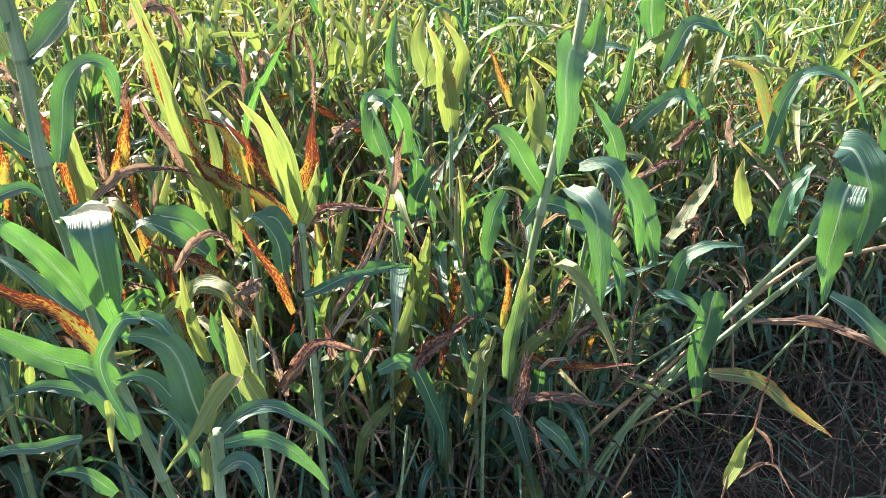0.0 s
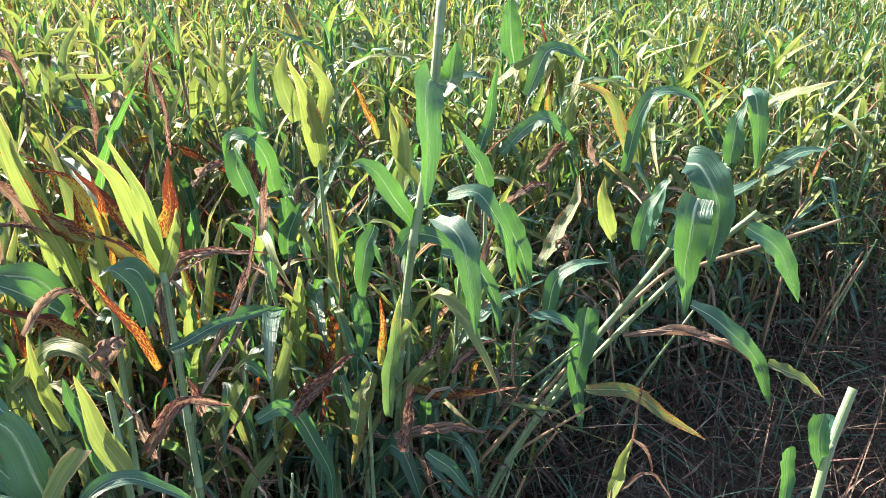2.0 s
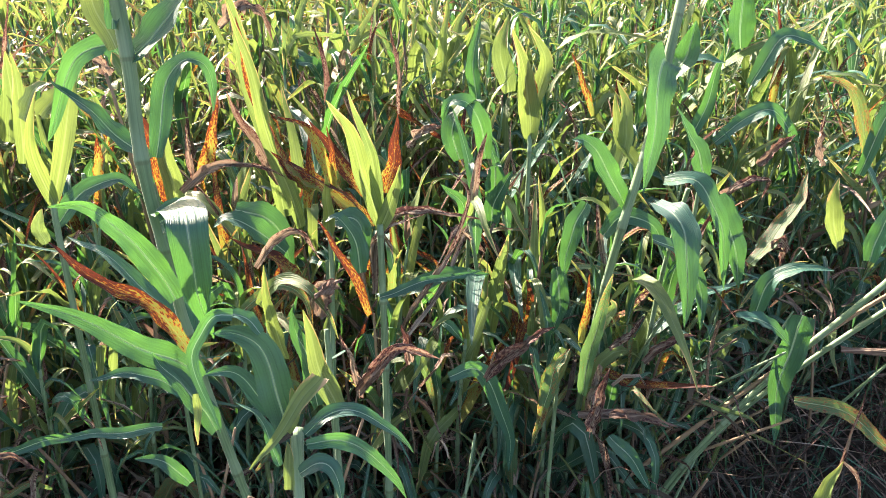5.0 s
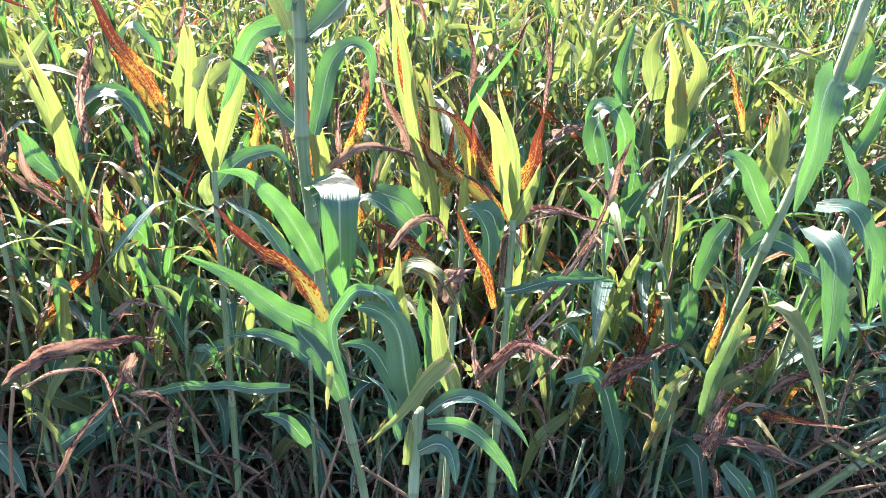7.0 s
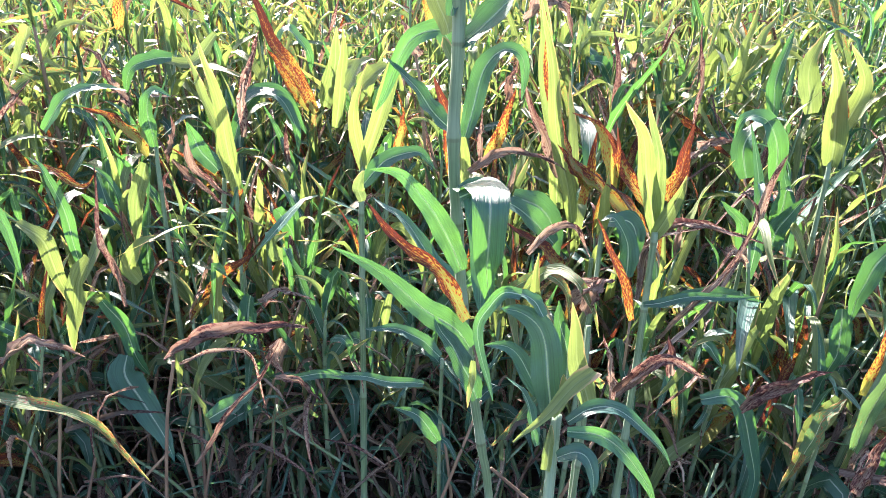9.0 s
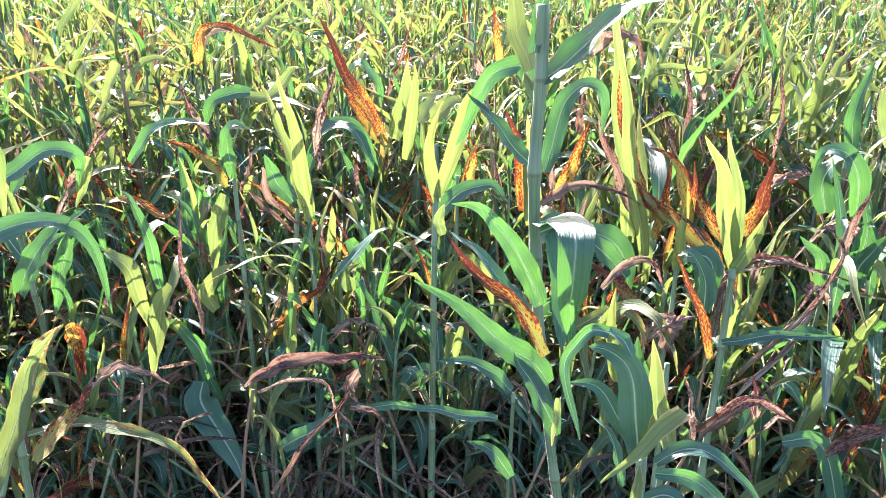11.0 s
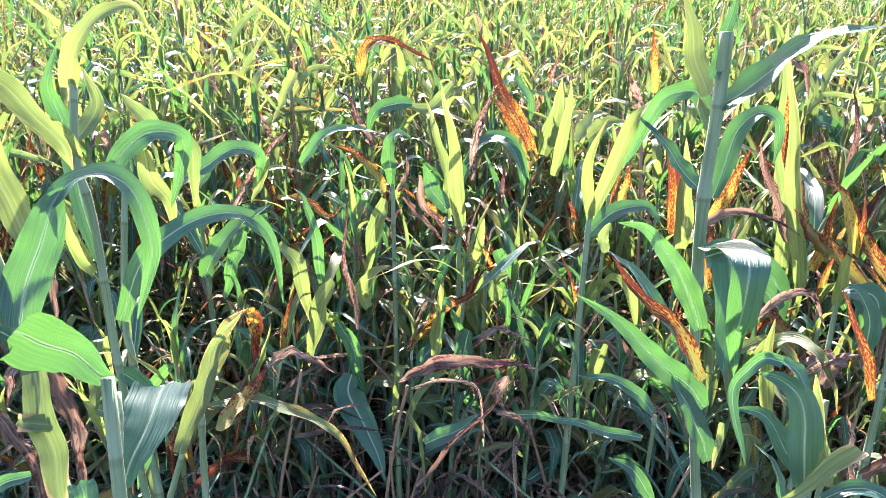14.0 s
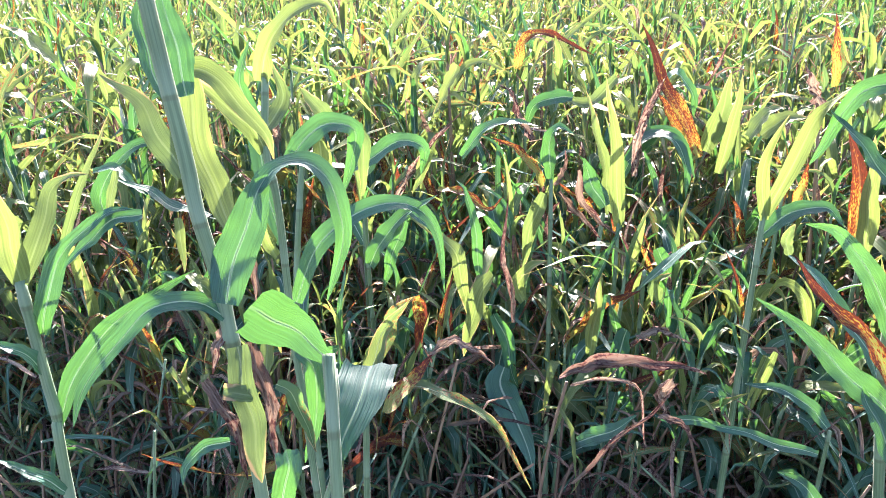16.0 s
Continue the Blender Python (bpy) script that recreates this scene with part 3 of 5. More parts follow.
blade(plant, 0, 0.032, (0.20, -0.51, 0.83), (-0.192, 0.100, 1.244), (-0.192, 0.133, 1.288), (-0.191, 0.174, 1.344), (-0.174, 0.206, 1.373), (-0.147, 0.220, 1.364), (-0.134, 0.216, 1.332), (-0.132, 0.201, 1.291), wave=0.18)
blade(plant, 1, 0.029, (0.24, -0.50, 0.83), (-0.214, 0.119, 1.336), (-0.234, 0.127, 1.365), (-0.254, 0.137, 1.397), base=0.8, blunt=4)
blade(plant, 2, 0.033, (0.27, -0.48, 0.83), (-0.109, -0.056, 0.994), (-0.134, -0.051, 1.028), (-0.170, -0.050, 1.066), (-0.218, -0.054, 1.102), (-0.261, -0.059, 1.135), (-0.293, -0.058, 1.168))
blade(plant, 1, 0.019, (0.30, -0.46, 0.83), (-0.307, -0.045, 1.158), (-0.316, -0.041, 1.184), (-0.310, -0.031, 1.207), blunt=2.2)
blade(plant, 0, 0.050, (0.21, -0.51, 0.83), (-0.176, 0.038, 1.179), (-0.130, -0.011, 1.208), (-0.077, -0.079, 1.238), (-0.050, -0.124, 1.231), (-0.046, -0.126, 1.172), (-0.054, -0.110, 1.116), (-0.056, -0.084, 1.039), base=0.25, blunt=3, twist=(0, 10), fold=0.12)
blade(plant, 0, 0.049, (0.17, -0.53, 0.83), (-0.214, 0.096, 1.394), (-0.181, 0.096, 1.417), (-0.141, 0.105, 1.455), (-0.094, 0.108, 1.502), (-0.046, 0.107, 1.529), (0.004, 0.114, 1.540))
blade(plant, 1, 0.034, (0.23, -0.51, 0.83), (-0.229, 0.107, 1.409), (-0.275, 0.154, 1.462), (-0.314, 0.185, 1.529), (-0.339, 0.209, 1.581))
blade(plant, 0, 0.023, (0.21, -0.51, 0.83), (-0.211, 0.073, 1.444), (-0.212, 0.095, 1.493), (-0.215, 0.128, 1.566))
blade(plant, 0, 0.031, (0.25, -0.49, 0.83), (-0.167, 0.047, 0.945), (-0.214, 0.079, 0.992), (-0.304, 0.105, 1.052), (-0.389, 0.127, 1.083))
plant = hero_plant("young green sorghum plant with bright sunlit leaves at the field edge", (-0.092, 0.115))
cane(plant, (0.000, 0.000, 0.000), (-0.180, 0.656, 0.900), (-0.193, 0.706, 0.934), (-0.205, 0.753, 0.960), 0.0090, 0.0070)
blade(plant, 0, 0.039, (0.23, -0.50, 0.83), (-0.198, 0.688, 1.014), (-0.205, 0.694, 1.054), (-0.216, 0.701, 1.094), (-0.232, 0.705, 1.128), (-0.254, 0.701, 1.146), (-0.278, 0.690, 1.150), base=0.55, blunt=2.6, fold=0.2, wave=0.14, twist=(0, 20))
blade(plant, 0, 0.014, (0.27, -0.48, 0.83), (-0.258, 0.709, 1.166), (-0.279, 0.705, 1.165), (-0.295, 0.694, 1.148), (-0.303, 0.679, 1.126), (-0.288, 0.660, 1.095), (-0.273, 0.644, 1.071), (-0.258, 0.630, 1.052), base=0.9, twist=(20, 0), fold=0.4)
blade(plant, 0, 0.016, (0.24, -0.49, 0.83), (-0.226, 0.708, 1.143), (-0.243, 0.713, 1.160), (-0.262, 0.713, 1.165), (-0.288, 0.705, 1.156), fold=0.4)
blade(plant, 1, 0.021, (0.21, -0.51, 0.83), (-0.223, 0.618, 1.008), (-0.200, 0.640, 1.035), (-0.177, 0.661, 1.062), (-0.163, 0.679, 1.083), (-0.150, 0.693, 1.095), base=0.1, blunt=9, fold=0.5, twist=(0, 0))
blade(plant, 1, 0.016, (0.21, -0.51, 0.83), (-0.194, 0.678, 1.018), (-0.183, 0.683, 1.050), (-0.186, 0.687, 1.081), blunt=3)
blade(plant, 0, 0.019, (0.14, -0.53, 0.83), (-0.173, 0.685, 1.010), (-0.152, 0.704, 1.026), (-0.125, 0.715, 1.027), (-0.089, 0.719, 1.014), (-0.058, 0.718, 0.991), (-0.040, 0.716, 0.966))
blade(plant, 0, 0.019, (0.15, -0.53, 0.83), (-0.171, 0.680, 0.999), (-0.130, 0.690, 0.999), (-0.094, 0.693, 0.984), (-0.064, 0.688, 0.954), (-0.045, 0.682, 0.920))
blade(plant, 0, 0.021, (0.18, -0.52, 0.83), (-0.172, 0.648, 0.980), (-0.152, 0.654, 0.993), (-0.136, 0.652, 0.991), (-0.123, 0.643, 0.973), (-0.117, 0.633, 0.953))
blade(plant, 0, 0.022, (0.25, -0.49, 0.83), (-0.208, 0.694, 1.027), (-0.238, 0.702, 1.056), (-0.270, 0.709, 1.082), (-0.301, 0.701, 1.080), wave=0.2)
blade(plant, 1, 0.009, (0.27, -0.48, 0.83), (-0.312, 0.690, 1.058), (-0.308, 0.676, 1.029), (-0.305, 0.661, 1.001))
blade(plant, 0, 0.019, (0.24, -0.50, 0.83), (-0.210, 0.682, 0.957), (-0.229, 0.700, 0.992), (-0.249, 0.712, 1.015), (-0.274, 0.718, 1.026))
blade(plant, 1, 0.011, (0.21, -0.51, 0.83), (-0.180, 0.631, 0.969), (-0.182, 0.644, 0.993), (-0.187, 0.657, 1.021), base=0.9, blunt=4, fold=0.8)
plant = hero_plant("yellow-green sorghum plant with an arching pale leaf", (-0.829, 1.181))
cane(plant, (0.000, 0.000, 0.000), (-0.059, 0.126, 0.911), (-0.076, 0.161, 1.075), 0.0090, 0.0060)
blade(plant, 1, 0.034, (0.27, -0.49, 0.83), (-0.072, 0.160, 1.070), (-0.040, 0.199, 1.202), (-0.018, 0.221, 1.283), (0.039, 0.195, 1.342), (0.112, 0.146, 1.369))
blade(plant, 1, 0.028, (0.29, -0.47, 0.83), (-0.070, 0.155, 1.059), (-0.079, 0.151, 1.122), (-0.079, 0.140, 1.199), (-0.047, 0.145, 1.289))
blade(plant, 1, 0.045, (0.29, -0.47, 0.83), (-0.222, 0.343, 1.166), (-0.191, 0.358, 1.231), (-0.161, 0.372, 1.241))
blade(plant, 0, 0.037, (0.27, -0.49, 0.83), (-0.074, 0.155, 1.019), (-0.036, 0.215, 1.072), (0.011, 0.258, 1.079), (0.053, 0.258, 1.047))
plant = hero_plant("tall green sorghum plant with a thick stalk and torn lower leaves", (-0.775, 0.118))
cane(plant, (0.000, 0.000, -0.000), (-0.176, 0.061, 0.993), (-0.193, 0.067, 1.055), (-0.214, 0.072, 1.145), (-0.227, 0.075, 1.220), (-0.243, 0.079, 1.275), (-0.266, 0.076, 1.357), (-0.285, 0.081, 1.421), (-0.311, 0.083, 1.516), (-0.323, 0.083, 1.584), (-0.338, 0.085, 1.636), 0.0070, 0.0098)
blade(plant, 0, 0.043, (0.51, -0.21, 0.83), (-0.221, 0.074, 1.255), (-0.229, 0.093, 1.292), (-0.236, 0.116, 1.332), (-0.241, 0.139, 1.369), (-0.240, 0.160, 1.393), base=0.6, blunt=4, wave=0.12, fold=0.2, twist=(0, -20))
blade(plant, 0, 0.028, (0.47, -0.28, 0.83), (-0.242, 0.144, 1.373), (-0.242, 0.171, 1.396), (-0.225, 0.203, 1.400), (-0.205, 0.223, 1.380), (-0.190, 0.226, 1.343), (-0.183, 0.222, 1.308), (-0.183, 0.208, 1.270), (-0.185, 0.191, 1.229), base=0.8, wave=0.12, fold=0.35, twist=(25, 0))
blade(plant, 1, 0.031, (0.50, -0.23, 0.83), (-0.377, 0.119, 1.480), (-0.377, 0.144, 1.502), (-0.355, 0.168, 1.489), (-0.329, 0.183, 1.455), (-0.304, 0.197, 1.420), (-0.293, 0.198, 1.391))
blade(plant, 1, 0.038, (0.51, -0.20, 0.83), (-0.356, 0.156, 1.283), (-0.381, 0.151, 1.326), (-0.404, 0.152, 1.374), (-0.427, 0.157, 1.428), (-0.452, 0.162, 1.487), (-0.486, 0.170, 1.562), blunt=3.5, fold=0.15)
blade(plant, 0, 0.024, (0.52, -0.17, 0.83), (-0.339, 0.092, 1.475), (-0.364, 0.091, 1.508), (-0.387, 0.093, 1.542), (-0.402, 0.101, 1.572), (-0.411, 0.114, 1.600), fold=0.5)
blade(plant, 0, 0.031, (0.52, -0.19, 0.83), (-0.346, 0.119, 1.478), (-0.369, 0.127, 1.520), (-0.394, 0.130, 1.556), (-0.417, 0.138, 1.598), blunt=4, fold=0.2)
blade(plant, 1, 0.035, (0.52, -0.17, 0.83), (-0.367, 0.107, 1.373), (-0.399, 0.105, 1.398), (-0.435, 0.104, 1.429), (-0.477, 0.097, 1.462), (-0.526, 0.076, 1.487), fold=0.1)
blade(plant, 0, 0.025, (0.54, -0.12, 0.83), (-0.225, 0.072, 1.236), (-0.242, 0.053, 1.255), (-0.261, 0.024, 1.262), (-0.272, -0.006, 1.257), (-0.274, -0.038, 1.231), (-0.275, -0.075, 1.198), (-0.269, -0.098, 1.174), (-0.257, -0.113, 1.153), wave=0.2)
blade(plant, 0, 0.018, (0.52, -0.17, 0.83), (-0.275, 0.092, 1.347), (-0.309, 0.078, 1.350), (-0.343, 0.066, 1.356), (-0.380, 0.053, 1.367), (-0.418, 0.037, 1.374))
blade(plant, 1, 0.011, (0.53, -0.14, 0.83), (-0.390, 0.032, 1.393), (-0.382, 0.016, 1.357), (-0.371, -0.001, 1.312))
blade(plant, 0, 0.022, (0.54, -0.11, 0.83), (-0.351, 0.040, 1.343), (-0.368, 0.009, 1.339), (-0.376, -0.026, 1.316), (-0.380, -0.057, 1.290))
blade(plant, 1, 0.011, (0.52, -0.17, 0.83), (-0.300, 0.064, 1.346), (-0.282, 0.057, 1.317), (-0.266, 0.048, 1.290))
blade(plant, 1, 0.017, (0.52, -0.18, 0.83), (-0.263, 0.050, 1.288), (-0.247, 0.059, 1.276), (-0.227, 0.069, 1.258), blunt=4)
blade(plant, 1, 0.025, (0.51, -0.20, 0.83), (-0.188, 0.066, 1.214), (-0.158, 0.054, 1.172), (-0.127, 0.043, 1.131), (-0.098, 0.031, 1.088), base=0.8, blunt=6, fold=0.4)
blade(plant, 1, 0.018, (0.52, -0.19, 0.83), (-0.150, 0.059, 1.168), (-0.158, 0.045, 1.172), (-0.168, 0.031, 1.178), blunt=8, base=1)
blade(plant, 4, 0.017, (0.52, -0.18, 0.83), (-0.231, 0.073, 1.222), (-0.225, 0.057, 1.201), (-0.216, 0.041, 1.173))
blade(plant, 4, 0.022, (0.52, -0.18, 0.83), (-0.195, 0.022, 1.183), (-0.170, 0.027, 1.159), (-0.145, 0.029, 1.129), (-0.118, 0.023, 1.084))
blade(plant, 4, 0.026, (0.51, -0.21, 0.83), (-0.230, 0.099, 1.188), (-0.204, 0.096, 1.149), (-0.175, 0.088, 1.097), (-0.148, 0.074, 1.040))
blade(plant, 0, 0.015, (0.53, -0.14, 0.83), (-0.194, 0.039, 1.086), (-0.209, 0.009, 1.082), (-0.211, -0.013, 1.068), (-0.202, -0.025, 1.050))
blade(plant, 4, 0.015, (0.50, -0.22, 0.83), (-0.284, 0.135, 1.305), (-0.259, 0.133, 1.274), (-0.238, 0.120, 1.233))
plant = hero_plant("broken sorghum stalk with torn broad green leaves", (-0.191, -0.211))
cane(plant, (0.000, 0.000, 0.000), (-0.427, 0.311, 1.264), (-0.453, 0.329, 1.309), (-0.476, 0.346, 1.347), 0.0055, 0.0050)
blade(plant, 0, 0.046, (0.89, -0.46, 0.00), (-0.477, 0.349, 1.353), (-0.488, 0.342, 1.362), (-0.503, 0.332, 1.376), (-0.506, 0.315, 1.394), (-0.507, 0.301, 1.408), base=0.15, blunt=9, torn=0.05, fold=0.1, wave=0.04, twist=(0, 0))
blade(plant, 0, 0.045, (0.26, -0.16, 0.95), (-0.444, 0.325, 1.287), (-0.453, 0.340, 1.301), (-0.469, 0.366, 1.316), (-0.488, 0.392, 1.324), base=0.2, blunt=9, torn=0.05, fold=0.12, wave=0.04, twist=(0, 0))
blade(plant, 0, 0.022, (0.50, -0.23, 0.83), (-0.574, 0.333, 1.155), (-0.567, 0.340, 1.192), (-0.575, 0.344, 1.206), base=0.9, blunt=8)
plant = hero_plant("young sorghum plant with yellow-green top leaves", (-1.028, -0.092))
cane(plant, (0.000, 0.000, 0.000), (-0.122, 0.089, 0.973), (-0.143, 0.104, 1.076), (-0.148, 0.105, 1.135), (-0.169, 0.109, 1.200), (-0.180, 0.112, 1.270), 0.0078, 0.0068)
blade(plant, 0, 0.026, (0.54, -0.13, 0.83), (-0.143, 0.105, 1.077), (-0.136, 0.129, 1.130), (-0.118, 0.164, 1.175), (-0.099, 0.198, 1.214), (-0.094, 0.241, 1.237), (-0.087, 0.298, 1.254))
blade(plant, 0, 0.025, (0.54, -0.12, 0.83), (-0.172, 0.119, 1.193), (-0.162, 0.130, 1.236), (-0.164, 0.154, 1.283), (-0.134, 0.189, 1.328), (-0.121, 0.216, 1.350), (-0.109, 0.243, 1.349))
blade(plant, 1, 0.031, (0.55, -0.08, 0.83), (-0.178, 0.113, 1.268), (-0.178, 0.113, 1.315), (-0.177, 0.114, 1.359), (-0.180, 0.110, 1.403))
blade(plant, 1, 0.027, (0.54, -0.11, 0.83), (-0.178, 0.113, 1.268), (-0.180, 0.138, 1.306), (-0.193, 0.162, 1.334), (-0.212, 0.181, 1.365), (-0.200, 0.200, 1.381), (-0.183, 0.220, 1.383))
blade(plant, 1, 0.012, (0.54, -0.14, 0.83), (-0.260, 0.180, 1.258), (-0.257, 0.221, 1.331), (-0.269, 0.255, 1.385), (-0.280, 0.289, 1.430))
blade(plant, 0, 0.020, (0.55, -0.07, 0.83), (-0.156, 0.106, 1.148), (-0.149, 0.088, 1.189), (-0.163, 0.059, 1.212))
blade(plant, 0, 0.017, (0.55, -0.05, 0.83), (-0.111, 0.084, 0.994), (-0.114, 0.057, 1.038), (-0.133, 0.023, 1.068))
blade(plant, 1, 0.030, (0.54, -0.12, 0.83), (-0.509, 0.292, 1.473), (-0.529, 0.268, 1.509), (-0.559, 0.234, 1.536))
blade(plant, 0, 0.018, (0.53, -0.16, 0.83), (-0.314, 0.261, 1.344), (-0.295, 0.284, 1.348), (-0.277, 0.304, 1.321), (-0.280, 0.329, 1.287))
blade(plant, 0, 0.026, (0.53, -0.16, 0.83), (-0.379, 0.283, 1.244), (-0.379, 0.284, 1.291), (-0.335, 0.334, 1.362), (-0.302, 0.401, 1.363))
plant = hero_plant("green sorghum plant with a tall arching yellow-green leaf", (-1.161, 0.380))
cane(plant, (0.000, 0.000, 0.000), (-0.104, 0.038, 0.798), (-0.140, 0.051, 0.972), (-0.165, 0.066, 1.107), (-0.184, 0.076, 1.227), (-0.206, 0.078, 1.313), (-0.244, 0.116, 1.432), 0.0075, 0.0065)
blade(plant, 1, 0.039, (0.48, -0.28, 0.83), (-0.243, 0.105, 1.415), (-0.225, 0.110, 1.463), (-0.189, 0.122, 1.508), (-0.154, 0.147, 1.540), (-0.130, 0.174, 1.543), (-0.128, 0.192, 1.504))
blade(plant, 1, 0.037, (0.79, -0.36, 0.50), (-0.203, 0.076, 1.306), (-0.202, 0.060, 1.350), (-0.202, 0.024, 1.383), (-0.201, -0.009, 1.421), (-0.208, -0.037, 1.460))
blade(plant, 1, 0.031, (0.49, -0.26, 0.83), (-0.259, 0.109, 1.327), (-0.289, 0.166, 1.362), (-0.328, 0.174, 1.428))
blade(plant, 0, 0.034, (0.50, -0.25, 0.83), (-0.180, 0.074, 1.143), (-0.375, 0.138, 1.331), (-0.391, 0.145, 1.403), (-0.391, 0.166, 1.462))
blade(plant, 1, 0.025, (0.50, -0.24, 0.83), (-0.162, 0.050, 1.129), (-0.147, 0.027, 1.179), (-0.151, 0.022, 1.241), (-0.151, 0.021, 1.270))
blade(plant, 0, 0.036, (0.49, -0.26, 0.83), (-0.130, 0.049, 0.954), (-0.125, 0.081, 0.893), (-0.137, 0.067, 0.763), (-0.154, 0.049, 0.681))
blade(plant, 3, 0.034, (0.50, -0.25, 0.83), (-0.073, -0.026, 0.944), (-0.056, -0.006, 0.920), (-0.045, 0.007, 0.848), (-0.038, 0.015, 0.798))
plant = hero_plant("green sorghum plant with silvery arching leaves", (-1.374, 0.502))
cane(plant, (0.000, 0.000, 0.000), (-0.132, 0.055, 0.771), (-0.165, 0.069, 0.895), (-0.193, 0.120, 1.111), (-0.230, 0.173, 1.247), 0.0090, 0.0060)
blade(plant, 0, 0.045, (0.47, -0.29, 0.83), (-0.174, 0.093, 1.209), (-0.182, 0.144, 1.250), (-0.172, 0.194, 1.272), (-0.150, 0.245, 1.251), (-0.154, 0.233, 1.181), (-0.159, 0.204, 1.110))
blade(plant, 1, 0.039, (0.47, -0.29, 0.83), (-0.205, 0.190, 1.230), (-0.201, 0.195, 1.166), (-0.184, 0.214, 1.114), (-0.180, 0.219, 1.033))
blade(plant, 1, 0.045, (0.48, -0.29, 0.83), (-0.265, 0.259, 1.235), (-0.283, 0.238, 1.281), (-0.304, 0.213, 1.326))
blade(plant, 0, 0.039, (0.45, -0.32, 0.83), (-0.039, 0.003, 0.976), (-0.025, 0.052, 1.081), (-0.029, 0.138, 1.126), (-0.010, 0.209, 1.136), (0.023, 0.269, 1.113), (0.057, 0.291, 1.057), (0.082, 0.283, 0.940))
blade(plant, 0, 0.043, (0.44, -0.33, 0.83), (-0.078, 0.210, 0.973), (-0.041, 0.225, 1.047), (-0.001, 0.258, 1.100), (0.042, 0.307, 1.142))
blade(plant, 0, 0.045, (0.45, -0.33, 0.83), (-0.289, 0.317, 1.116), (-0.252, 0.359, 1.143), (-0.208, 0.410, 1.182), (-0.173, 0.450, 1.164), (-0.180, 0.443, 1.097))
plant = hero_plant("sorghum plant with scorched yellow and rust-brown leaves", (-1.143, 0.409))
cane(plant, (0.000, 0.000, 0.000), (-0.086, 0.114, 0.763), (-0.109, 0.144, 0.893), 0.0080, 0.0060)
blade(plant, 3, 0.048, (0.45, -0.32, 0.83), (-0.105, 0.140, 0.881), (-0.081, 0.168, 0.945), (-0.062, 0.190, 1.005), (-0.041, 0.214, 1.033))
blade(plant, 2, 0.030, (0.44, -0.34, 0.83), (-0.086, 0.249, 1.003), (-0.080, 0.256, 0.960), (-0.089, 0.245, 0.877))
blade(plant, 2, 0.038, (0.44, -0.33, 0.83), (0.047, 0.073, 0.893), (0.015, 0.156, 0.910), (0.012, 0.206, 0.937))
blade(plant, 4, 0.025, (0.41, -0.37, 0.83), (-0.007, 0.217, 0.921), (0.014, 0.253, 0.943), (0.031, 0.286, 0.923), (0.059, 0.318, 0.888))
blade(plant, 3, 0.033, (0.42, -0.37, 0.83), (-0.009, 0.098, 0.902), (0.030, 0.169, 0.897), (0.076, 0.222, 0.855), (0.117, 0.268, 0.790), (0.165, 0.312, 0.657))
blade(plant, 0, 0.069, (0.38, -0.40, 0.83), (-0.185, 0.592, 0.641), (-0.172, 0.564, 0.595), (-0.099, 0.558, 0.537), (-0.030, 0.537, 0.437))
blade(plant, 1, 0.051, (0.44, -0.34, 0.83), (-0.161, 0.530, 0.925), (-0.186, 0.515, 0.867), (-0.208, 0.502, 0.782), (-0.224, 0.493, 0.697))
blade(plant, 1, 0.037, (0.45, -0.33, 0.83), (-0.295, 0.487, 0.991), (-0.260, 0.508, 0.945), (-0.243, 0.518, 0.849), (-0.234, 0.523, 0.774))
blade(plant, 0, 0.032, (0.42, -0.36, 0.83), (-0.198, 0.567, 0.795), (-0.181, 0.597, 0.710), (-0.187, 0.624, 0.598), (-0.186, 0.644, 0.552))
plant = hero_plant("sorghum plant with a large dry purple-brown leaf", (-1.026, 0.691))
cane(plant, (0.000, 0.000, 0.000), (0.025, 0.094, 0.662), (0.037, 0.135, 0.849), 0.0040, 0.0030, 1)
blade(plant, 4, 0.031, (0.36, -0.43, 0.83), (0.022, 0.129, 0.853), (0.074, 0.159, 0.895), (0.151, 0.194, 0.914), (0.217, 0.224, 0.933), (0.261, 0.239, 0.927), base=0.3)
blade(plant, 4, 0.013, (0.36, -0.42, 0.83), (0.094, 0.095, 0.663), (0.154, 0.130, 0.772), (0.209, 0.163, 0.860), (0.241, 0.181, 0.926))
blade(plant, 4, 0.010, (0.36, -0.42, 0.83), (0.035, 0.150, 0.832), (0.091, 0.183, 0.861), (0.144, 0.214, 0.841), (0.163, 0.225, 0.709))
blade(plant, 4, 0.032, (0.33, -0.45, 0.83), (0.185, 0.257, 0.871), (0.169, 0.248, 0.832), (0.183, 0.256, 0.791))
blade(plant, 4, 0.017, (0.32, -0.45, 0.83), (0.172, 0.244, 0.788), (0.209, 0.266, 0.775), (0.242, 0.285, 0.729))
blade(plant, 0, 0.018, (0.30, -0.47, 0.83), (0.113, 0.352, 0.696), (0.200, 0.403, 0.700), (0.277, 0.448, 0.688))
plant = hero_plant("green and yellow sorghum plant with rust-red leaf tips", (-1.195, 1.245))
cane(plant, (0.000, 0.000, 0.000), (-0.076, 0.102, 0.748), (-0.103, 0.138, 0.920), 0.0080, 0.0050)
blade(plant, 1, 0.039, (0.36, -0.42, 0.83), (-0.099, 0.137, 0.913), (-0.108, 0.132, 1.028), (-0.126, 0.122, 1.166), (-0.147, 0.109, 1.295))
blade(plant, 4, 0.028, (0.34, -0.44, 0.83), (-0.096, 0.180, 1.039), (-0.089, 0.183, 1.135), (-0.068, 0.196, 1.228), (-0.046, 0.209, 1.297))
